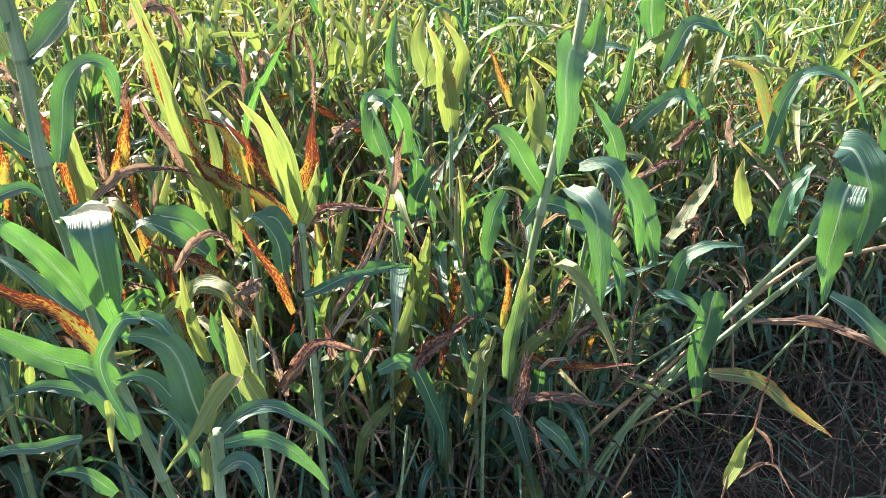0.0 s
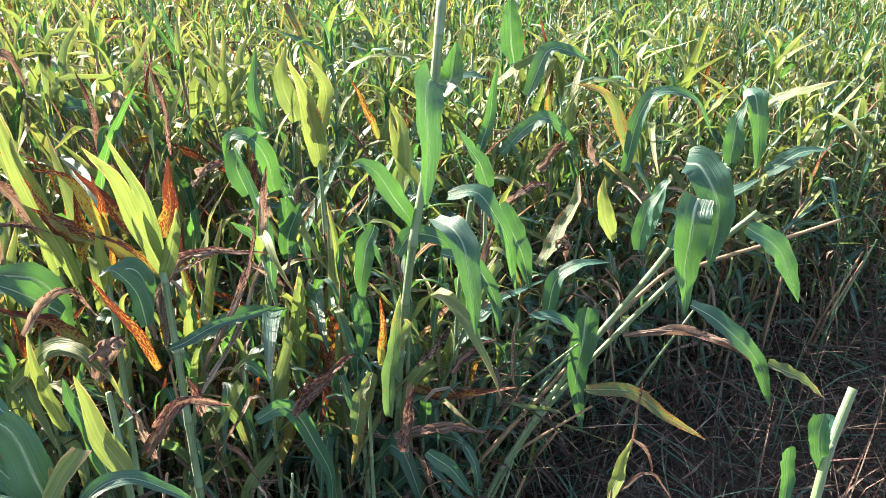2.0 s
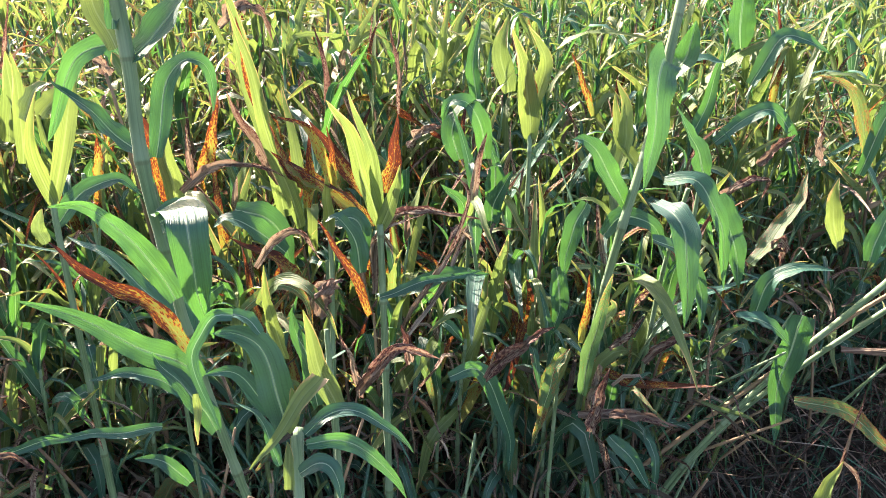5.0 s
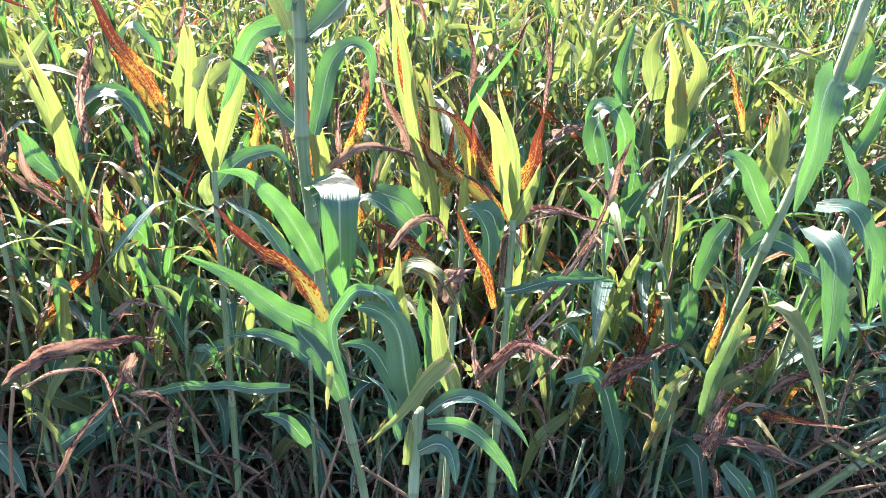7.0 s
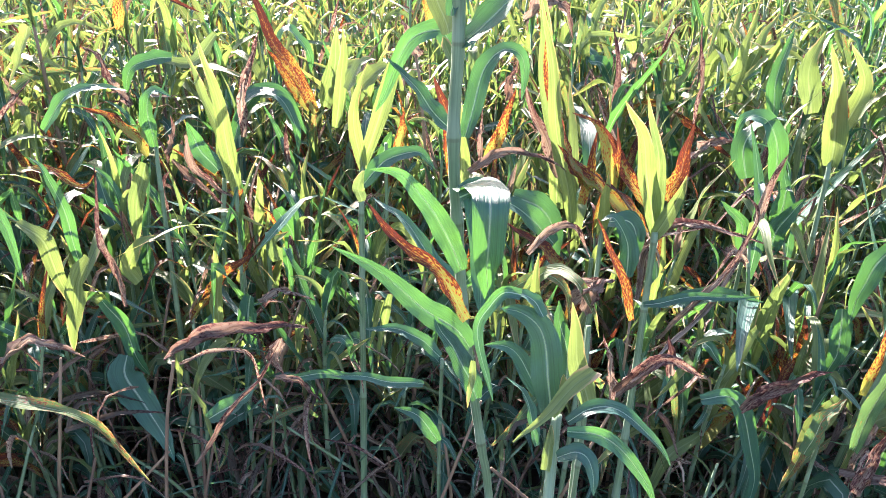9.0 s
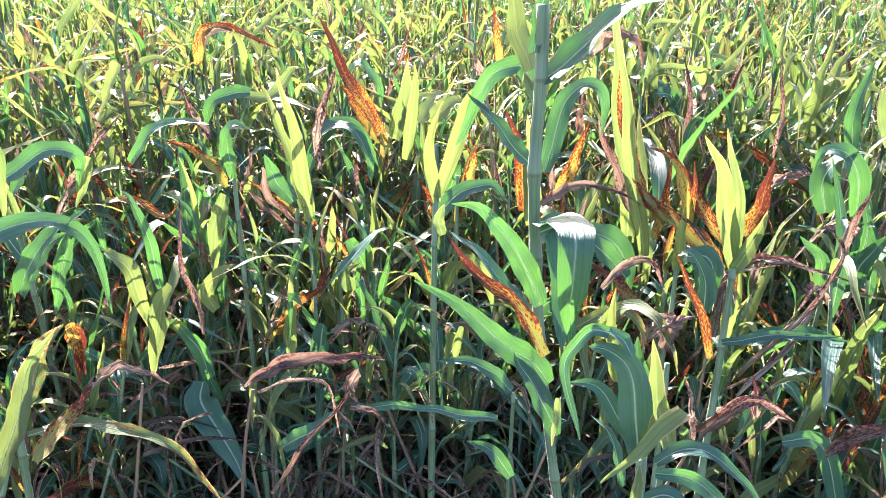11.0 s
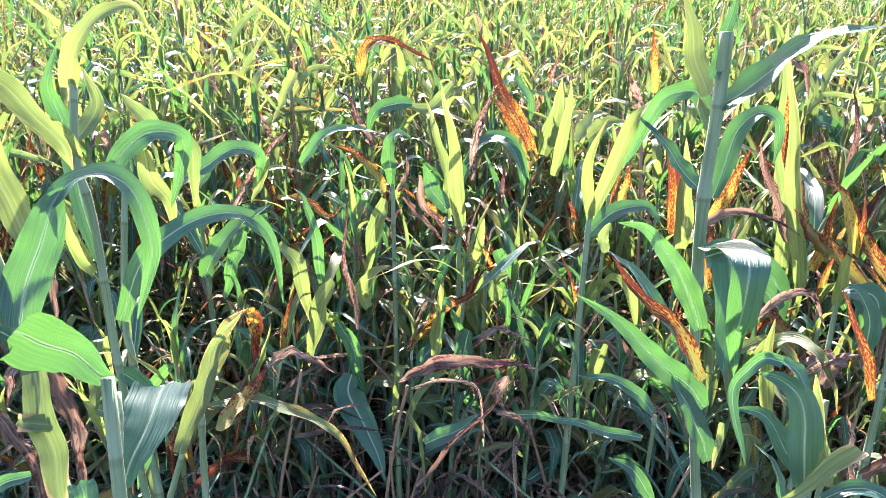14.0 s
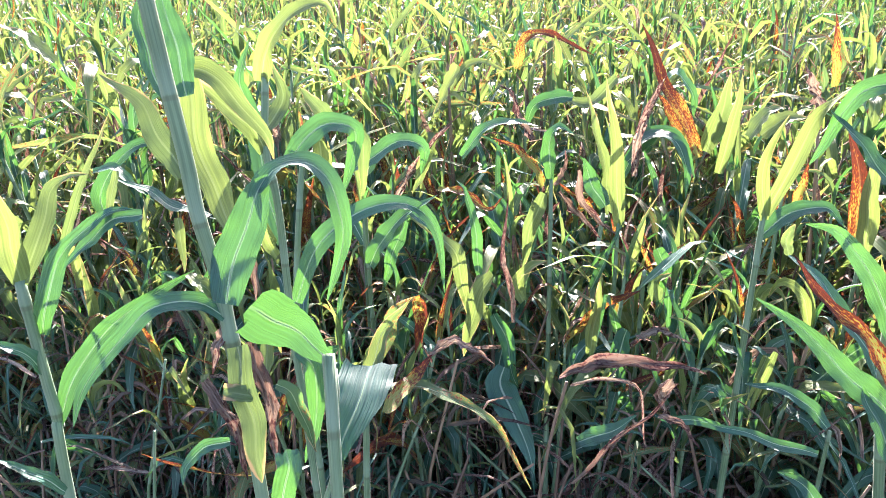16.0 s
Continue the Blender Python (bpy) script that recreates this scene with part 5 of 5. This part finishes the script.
blade(plant, 4, 0.025, (-0.29, -0.48, 0.83), (0.341, -0.121, 0.815), (0.478, -0.176, 0.844), (0.548, -0.236, 0.825), (0.614, -0.259, 0.743))
blade(plant, 0, 0.033, (-0.18, -0.53, 0.83), (0.172, 0.003, 0.805), (0.236, -0.003, 0.799), (0.292, -0.008, 0.748))
plant = hero_plant("long dry straw-coloured stalk lying across the plants", (0.089, 1.578))
cane(plant, (0.000, 0.000, -0.000), (0.652, 0.014, 0.767), (0.806, 0.017, 0.852), (0.982, 0.004, 0.909), (1.134, -0.017, 0.966), 0.0060, 0.0040, 1)
plant = hero_plant("small sorghum shoot with a yellow curled leaf", (0.405, 0.923))
cane(plant, (0.000, 0.000, 0.000), (0.116, 0.174, 0.622), (0.122, 0.183, 0.641), 0.0030, 0.0020, 1)
blade(plant, 1, 0.025, (-0.24, -0.50, 0.83), (0.121, 0.180, 0.636), (0.134, 0.179, 0.714), (0.146, 0.178, 0.777), base=0.4)
blade(plant, 4, 0.009, (-0.25, -0.49, 0.83), (0.171, 0.224, 0.737), (0.202, 0.222, 0.707), (0.220, 0.220, 0.645))
blade(plant, 4, 0.008, (-0.26, -0.49, 0.83), (0.122, 0.183, 0.641), (0.187, 0.177, 0.693), (0.246, 0.171, 0.619))
blade(plant, 4, 0.006, (-0.24, -0.50, 0.83), (0.188, 0.262, 0.681), (0.194, 0.262, 0.788), (0.193, 0.262, 0.865))
plant = hero_plant("pale green cut sorghum stalk with a short torn leaf", (0.552, 0.645))
cane(plant, (0.000, 0.000, 0.000), (0.196, 0.223, 0.818), (0.224, 0.254, 0.887), (0.269, 0.290, 0.973), 0.0078, 0.0070)
blade(plant, 0, 0.030, (-0.36, -0.42, 0.83), (0.215, 0.242, 0.863), (0.195, 0.244, 0.913), (0.192, 0.245, 0.968), base=0.6, blunt=9, torn=0.1)
blade(plant, 0, 0.023, (-0.35, -0.43, 0.83), (0.150, 0.227, 0.817), (0.143, 0.228, 0.872), (0.133, 0.228, 0.925), base=0.6, blunt=9, torn=0.2)
plant = hero_plant("sorghum plant with a dark red dried leaf spear", (0.811, 2.379))
cane(plant, (0.000, 0.000, 0.000), (0.012, 0.167, 0.679), (0.019, 0.262, 0.921), 0.0090, 0.0070)
blade(plant, 2, 0.034, (-0.16, -0.53, 0.83), (0.009, 0.251, 0.944), (0.003, 0.252, 1.121), (-0.038, 0.256, 1.297))
blade(plant, 0, 0.053, (-0.17, -0.53, 0.83), (-0.081, 0.215, 1.034), (-0.019, 0.209, 1.177), (0.056, 0.202, 1.184), (0.136, 0.195, 1.142))
blade(plant, 0, 0.046, (-0.16, -0.53, 0.83), (-0.182, 0.140, 0.858), (-0.094, 0.132, 0.949), (-0.021, 0.125, 0.979), (0.056, 0.118, 0.882), (0.090, 0.115, 0.761))
blade(plant, 0, 0.087, (-0.13, -0.54, 0.83), (-0.092, 0.368, 1.117), (-0.111, 0.370, 1.233), (-0.111, 0.370, 1.346))
blade(plant, 0, 0.038, (-0.12, -0.54, 0.83), (-0.259, 0.147, 0.857), (-0.221, 0.143, 1.014), (-0.204, 0.142, 1.163))
plant = hero_plant("dry sorghum plant with a bleached leaf tip", (-0.878, 1.754))
cane(plant, (0.000, 0.000, 0.000), (-0.163, 0.148, 0.972), (-0.214, 0.194, 1.164), 0.0050, 0.0040, 1)
blade(plant, 4, 0.045, (0.25, -0.50, 0.83), (-0.205, 0.195, 1.157), (-0.225, 0.183, 1.206), (-0.251, 0.168, 1.266))
plant = hero_plant("yellowing sorghum plant speckled with rust-red spots", (-0.811, 1.668))
cane(plant, (0.010, 0.010, 0.000), (0.000, 0.000, 0.500), (0.000, 0.000, 1.000), 0.0060, 0.0040)
blade(plant, 2, 0.047, (0.26, -0.49, 0.83), (-0.011, -0.026, 0.947), (-0.029, -0.036, 1.106), (-0.067, -0.038, 1.201))
blade(plant, 1, 0.043, (0.25, -0.49, 0.83), (0.016, -0.040, 0.919), (0.008, -0.040, 1.056), (-0.009, -0.041, 1.197))
blade(plant, 4, 0.020, (0.24, -0.50, 0.83), (0.067, -0.049, 1.008), (0.066, -0.050, 1.074), (0.068, -0.049, 1.145))
blade(plant, 2, 0.038, (0.22, -0.51, 0.83), (0.065, -0.000, 0.995), (0.098, 0.001, 1.084), (0.129, 0.002, 1.188))
blade(plant, 4, 0.031, (0.21, -0.51, 0.83), (0.032, 0.213, 1.091), (0.034, 0.213, 1.148), (0.048, 0.214, 1.186))
blade(plant, 2, 0.036, (0.27, -0.49, 0.83), (-0.279, 0.365, 1.195), (-0.290, 0.365, 1.284), (-0.307, 0.364, 1.388))
plant = hero_plant("tall pale sorghum plant with a dark curled dead leaf", (-0.595, 1.786))
cane(plant, (0.010, 0.010, 0.000), (0.000, 0.000, 0.442), (0.000, 0.000, 0.884), 0.0070, 0.0050)
blade(plant, 1, 0.050, (0.19, -0.52, 0.83), (0.008, -0.012, 0.859), (-0.014, -0.013, 1.037), (-0.046, -0.014, 1.201), (-0.074, -0.016, 1.352), (-0.086, -0.016, 1.458))
blade(plant, 4, 0.038, (0.19, -0.52, 0.83), (-0.218, 0.290, 1.261), (-0.166, 0.292, 1.319), (-0.113, 0.294, 1.305), (-0.083, 0.295, 1.229))
blade(plant, 1, 0.041, (0.19, -0.52, 0.83), (-0.030, 0.049, 0.940), (-0.050, 0.048, 1.101), (-0.062, 0.047, 1.238))
blade(plant, 0, 0.035, (0.13, -0.54, 0.83), (-0.112, 0.830, 0.991), (-0.071, 0.832, 1.074), (-0.020, 0.834, 1.069), (0.017, 0.835, 0.987))
blade(plant, 0, 0.041, (0.13, -0.54, 0.83), (0.206, -0.280, 0.980), (0.242, -0.278, 0.987), (0.263, -0.277, 0.948), (0.262, -0.277, 0.873))
plant = hero_plant("healthy green sorghum plant with upright young blades", (-0.148, 2.316))
cane(plant, (0.010, 0.010, 0.000), (0.000, 0.000, 0.510), (0.000, 0.000, 1.020), 0.0070, 0.0050)
blade(plant, 4, 0.034, (0.07, -0.55, 0.83), (-0.164, -0.259, 0.958), (-0.123, -0.258, 1.000), (-0.057, -0.255, 1.023))
blade(plant, 1, 0.038, (0.06, -0.55, 0.83), (-0.139, 0.310, 0.979), (-0.123, 0.310, 1.141), (-0.109, 0.311, 1.303))
blade(plant, 0, 0.040, (0.03, -0.55, 0.83), (0.009, -0.003, 1.013), (-0.005, -0.004, 1.157), (0.011, -0.003, 1.278))
blade(plant, 1, 0.043, (0.07, -0.55, 0.83), (-0.248, 0.414, 1.198), (-0.201, 0.416, 1.166), (-0.149, 0.418, 1.119))
blade(plant, 1, 0.063, (0.01, -0.55, 0.83), (0.102, 0.116, 1.023), (0.071, 0.115, 1.150), (0.089, 0.116, 1.260))
plant = hero_plant("low green sorghum shoots in the shade of the edge", (-0.656, 1.246))
cane(plant, (0.010, 0.010, 0.000), (0.000, 0.000, 0.350), (0.000, 0.000, 0.699), 0.0050, 0.0040)
blade(plant, 0, 0.028, (0.29, -0.47, 0.83), (-0.006, 0.001, 0.702), (-0.071, -0.018, 0.757), (-0.165, -0.046, 0.753))
blade(plant, 1, 0.017, (0.31, -0.46, 0.83), (-0.150, 0.043, 0.797), (-0.174, 0.042, 0.694), (-0.186, 0.042, 0.585))
blade(plant, 0, 0.019, (0.32, -0.45, 0.83), (0.049, -0.184, 0.774), (-0.051, -0.189, 0.754), (-0.151, -0.209, 0.744))
blade(plant, 0, 0.026, (0.29, -0.47, 0.83), (0.084, -0.188, 0.651), (0.047, -0.190, 0.697), (-0.011, -0.192, 0.702))
plant = hero_plant("green sorghum shoot with a sheathed stalk and dry tuft", (-0.305, 1.096))
cane(plant, (0.010, 0.010, 0.000), (0.000, 0.000, 0.411), (0.000, 0.000, 0.821), 0.0060, 0.0050)
blade(plant, 1, 0.036, (0.16, -0.53, 0.83), (0.007, -0.004, 0.813), (-0.028, 0.011, 0.900), (-0.051, 0.025, 0.995))
blade(plant, 1, 0.029, (0.19, -0.52, 0.83), (-0.133, 0.153, 0.801), (-0.154, 0.152, 0.896), (-0.157, 0.152, 1.005))
blade(plant, 4, 0.023, (0.09, -0.55, 0.83), (0.126, 0.039, 0.892), (0.120, 0.039, 0.941), (0.111, 0.039, 0.968))
blade(plant, 4, 0.018, (0.14, -0.54, 0.83), (0.033, 0.048, 0.803), (0.023, 0.048, 0.876), (0.003, 0.047, 0.934))
plant = hero_plant("green sorghum plant with narrow upright leaves", (0.450, 1.914))
cane(plant, (0.010, 0.010, 0.000), (0.000, 0.000, 0.478), (0.000, 0.000, 0.955), 0.0070, 0.0050)
blade(plant, 0, 0.047, (-0.12, -0.54, 0.83), (-0.002, -0.044, 0.979), (-0.037, -0.045, 1.060), (-0.099, -0.048, 1.156))
blade(plant, 1, 0.032, (-0.07, -0.55, 0.83), (-0.233, 0.042, 0.945), (-0.218, 0.043, 1.026), (-0.191, 0.044, 1.083))
blade(plant, 4, 0.027, (-0.17, -0.53, 0.83), (0.069, 0.031, 0.901), (0.125, 0.034, 0.943), (0.176, 0.036, 0.949), (0.170, 0.036, 0.895))
blade(plant, 1, 0.044, (-0.22, -0.51, 0.83), (0.284, -0.195, 0.879), (0.251, -0.196, 0.968), (0.246, -0.197, 1.049))
blade(plant, 4, 0.032, (-0.20, -0.52, 0.83), (0.394, 0.271, 0.911), (0.370, 0.270, 0.982), (0.370, 0.270, 1.059))
blade(plant, 4, 0.036, (-0.18, -0.52, 0.83), (0.218, 0.263, 0.907), (0.275, 0.265, 0.973), (0.305, 0.267, 1.001))
blade(plant, 0, 0.039, (-0.25, -0.49, 0.83), (0.367, -0.192, 0.880), (0.394, -0.190, 0.998), (0.419, -0.189, 1.029))
blade(plant, 0, 0.036, (-0.13, -0.54, 0.83), (-0.116, -0.234, 0.828), (-0.086, -0.233, 0.736), (-0.055, -0.232, 0.615))
plant = hero_plant("sorghum plant with scorched and dead lower leaves", (0.100, 1.430))
cane(plant, (0.010, 0.010, 0.000), (0.000, 0.000, 0.373), (0.000, 0.000, 0.746), 0.0050, 0.0040)
blade(plant, 0, 0.039, (-0.04, -0.55, 0.83), (-0.014, 0.146, 0.862), (0.001, 0.147, 0.772), (-0.012, 0.146, 0.672))
blade(plant, 3, 0.047, (-0.04, -0.55, 0.83), (0.011, -0.017, 0.755), (-0.015, -0.018, 0.671), (-0.047, -0.020, 0.491))
blade(plant, 4, 0.023, (-0.08, -0.55, 0.83), (0.096, 0.055, 0.671), (0.080, 0.055, 0.574), (0.078, 0.055, 0.462))
blade(plant, 4, 0.030, (-0.11, -0.54, 0.83), (0.051, 0.004, 0.571), (0.154, 0.009, 0.577), (0.270, 0.014, 0.540))
blade(plant, 0, 0.033, (-0.12, -0.54, 0.83), (0.122, -0.013, 0.531), (0.174, -0.011, 0.473), (0.234, -0.008, 0.377))
blade(plant, 4, 0.010, (-0.17, -0.53, 0.83), (0.350, 0.114, 0.770), (0.341, 0.113, 0.653), (0.393, 0.115, 0.448))
blade(plant, 4, 0.026, (-0.13, -0.54, 0.83), (0.198, 0.106, 0.652), (0.255, 0.108, 0.715), (0.305, 0.110, 0.730))
blade(plant, 4, 0.021, (-0.10, -0.55, 0.83), (0.119, 0.114, 0.675), (0.160, 0.116, 0.721), (0.188, 0.117, 0.767))
plant = hero_plant("blue-green sorghum plant with silvery arching leaves", (-1.704, 0.879))
cane(plant, (0.010, 0.010, 0.000), (0.000, 0.000, 0.504), (0.000, 0.000, 1.008), 0.0070, 0.0050)
blade(plant, 0, 0.042, (0.47, -0.30, 0.83), (-0.019, 0.018, 1.063), (0.020, 0.041, 1.133), (0.080, 0.076, 1.170), (0.134, 0.108, 1.153))
blade(plant, 1, 0.031, (0.46, -0.31, 0.83), (0.106, 0.130, 1.139), (0.085, 0.118, 1.069), (0.063, 0.105, 1.016))
blade(plant, 0, 0.035, (0.47, -0.29, 0.83), (0.144, -0.083, 0.935), (0.183, -0.060, 1.007), (0.232, -0.031, 1.049))
blade(plant, 0, 0.036, (0.47, -0.29, 0.83), (0.106, 0.044, 0.975), (0.074, 0.025, 0.876), (0.046, 0.009, 0.771))
plant = hero_plant("green sorghum plant crowded among its neighbours", (-1.182, 1.344))
cane(plant, (0.010, 0.010, 0.000), (0.000, 0.000, 0.419), (0.000, 0.000, 0.838), 0.0070, 0.0050)
blade(plant, 0, 0.042, (0.37, -0.41, 0.83), (-0.129, -0.002, 0.975), (-0.164, -0.023, 1.037), (-0.180, -0.032, 1.098))
blade(plant, 0, 0.043, (0.32, -0.45, 0.83), (-0.374, 0.580, 1.144), (-0.342, 0.598, 1.189), (-0.297, 0.625, 1.122), (-0.289, 0.630, 1.055))
blade(plant, 0, 0.040, (0.33, -0.45, 0.83), (0.009, 0.034, 0.892), (0.036, 0.050, 0.811), (0.019, 0.039, 0.687))
blade(plant, 0, 0.040, (0.35, -0.43, 0.83), (0.083, -0.175, 0.776), (0.071, -0.182, 0.696), (0.088, -0.172, 0.609))
blade(plant, 4, 0.023, (0.33, -0.45, 0.83), (0.132, -0.205, 0.786), (0.178, -0.178, 0.812), (0.236, -0.144, 0.788))
blade(plant, 0, 0.035, (0.36, -0.42, 0.83), (0.146, -0.411, 0.621), (0.201, -0.378, 0.662), (0.245, -0.352, 0.715))
blade(plant, 1, 0.034, (0.33, -0.45, 0.83), (0.093, -0.082, 0.822), (0.089, -0.084, 0.867), (0.118, -0.067, 0.897))
plant = hero_plant("yellow-green sorghum plant beside the tall one", (-0.973, 1.567))
cane(plant, (0.010, 0.010, 0.000), (0.000, 0.000, 0.517), (0.000, 0.000, 1.035), 0.0060, 0.0040)
blade(plant, 1, 0.050, (0.26, -0.49, 0.83), (-0.082, 0.019, 1.159), (-0.044, 0.041, 1.199), (0.002, 0.068, 1.207))
blade(plant, 2, 0.028, (0.25, -0.50, 0.83), (0.033, 0.000, 0.999), (0.041, 0.005, 1.070), (0.045, 0.007, 1.121))
blade(plant, 0, 0.050, (0.12, -0.54, 0.83), (0.209, 1.020, 1.056), (0.255, 1.047, 1.043), (0.302, 1.074, 0.958))
blade(plant, 1, 0.042, (0.02, -0.55, 0.83), (0.707, 1.277, 0.999), (0.727, 1.289, 1.125), (0.767, 1.313, 1.229))
blade(plant, 4, 0.031, (-0.02, -0.55, 0.83), (0.883, 0.449, 0.920), (0.918, 0.470, 0.858), (0.926, 0.474, 0.778))
plant = hero_plant("diseased sorghum plant with rust-streaked leaves and orange tips", (-0.457, 1.666))
cane(plant, (0.010, 0.010, 0.000), (0.000, 0.000, 0.399), (0.000, 0.000, 0.798), 0.0060, 0.0050)
blade(plant, 2, 0.042, (0.16, -0.53, 0.83), (0.107, 0.049, 0.937), (0.033, 0.060, 1.027), (-0.044, 0.072, 1.128))
blade(plant, 2, 0.048, (0.17, -0.53, 0.83), (0.107, 0.044, 0.879), (-0.010, 0.062, 0.961), (-0.125, 0.079, 1.033))
blade(plant, 2, 0.030, (0.18, -0.52, 0.83), (-0.046, 0.022, 0.926), (-0.033, 0.020, 1.014), (-0.028, 0.019, 1.115))
blade(plant, 4, 0.027, (0.10, -0.54, 0.83), (0.116, -0.127, 0.802), (0.114, -0.093, 0.869), (0.192, -0.067, 0.955), (0.311, -0.063, 0.966), (0.393, -0.060, 0.950))
blade(plant, 4, 0.017, (0.08, -0.55, 0.83), (0.209, -0.174, 0.733), (0.283, -0.185, 0.878), (0.333, -0.175, 0.986), (0.351, -0.161, 1.056), (0.299, -0.136, 1.103))
blade(plant, 4, 0.048, (0.18, -0.53, 0.83), (0.011, -0.200, 0.779), (0.050, -0.206, 0.844), (0.084, -0.211, 0.844))
blade(plant, 3, 0.031, (0.21, -0.51, 0.83), (-0.142, -0.234, 0.778), (-0.051, -0.231, 0.856), (0.008, -0.240, 0.832), (0.024, -0.242, 0.759))
blade(plant, 0, 0.059, (0.21, -0.51, 0.83), (-0.208, -0.019, 0.929), (-0.133, -0.030, 0.918), (-0.089, -0.037, 0.856), (-0.074, -0.039, 0.770))
blade(plant, 0, 0.054, (0.15, -0.53, 0.83), (0.019, -0.016, 0.912), (0.074, -0.025, 0.916), (0.094, -0.046, 0.873), (0.084, -0.062, 0.805))
blade(plant, 0, 0.036, (0.08, -0.55, 0.83), (0.193, -0.140, 0.799), (0.304, -0.140, 0.851), (0.397, -0.137, 0.861))
plant = hero_plant("green sorghum plant with bent leaves among dry withered ones", (-0.126, 1.828))
cane(plant, (0.010, 0.010, 0.000), (0.000, 0.000, 0.411), (0.000, 0.000, 0.822), 0.0060, 0.0050)
blade(plant, 0, 0.054, (0.06, -0.55, 0.83), (-0.036, 0.128, 0.965), (-0.058, 0.131, 1.048), (-0.019, 0.125, 1.114), (0.026, 0.118, 1.128))
blade(plant, 0, 0.049, (0.04, -0.55, 0.83), (0.060, 0.063, 0.976), (0.060, 0.063, 0.899), (0.058, 0.063, 0.812))
blade(plant, 4, 0.039, (0.06, -0.55, 0.83), (-0.043, -0.043, 0.835), (0.004, -0.051, 0.831), (0.047, -0.057, 0.788))
blade(plant, 4, 0.036, (0.01, -0.55, 0.83), (0.160, -0.033, 0.921), (0.166, -0.053, 0.851), (0.174, -0.082, 0.764))
blade(plant, 4, 0.034, (0.02, -0.55, 0.83), (0.070, -0.460, 0.696), (0.157, -0.448, 0.793), (0.208, -0.440, 0.824))
blade(plant, 4, 0.033, (-0.05, -0.55, 0.83), (0.281, -0.562, 0.664), (0.295, -0.549, 0.727), (0.310, -0.535, 0.802))
blade(plant, 4, 0.023, (-0.09, -0.55, 0.83), (0.324, -0.512, 0.667), (0.387, -0.521, 0.677), (0.460, -0.532, 0.668))
blade(plant, 4, 0.030, (0.08, -0.55, 0.83), (-0.147, 0.221, 1.008), (-0.116, 0.216, 1.023), (-0.090, 0.212, 1.029))
blade(plant, 3, 0.037, (-0.01, -0.55, 0.83), (0.191, -0.535, 0.695), (0.209, -0.521, 0.777), (0.233, -0.508, 0.819))
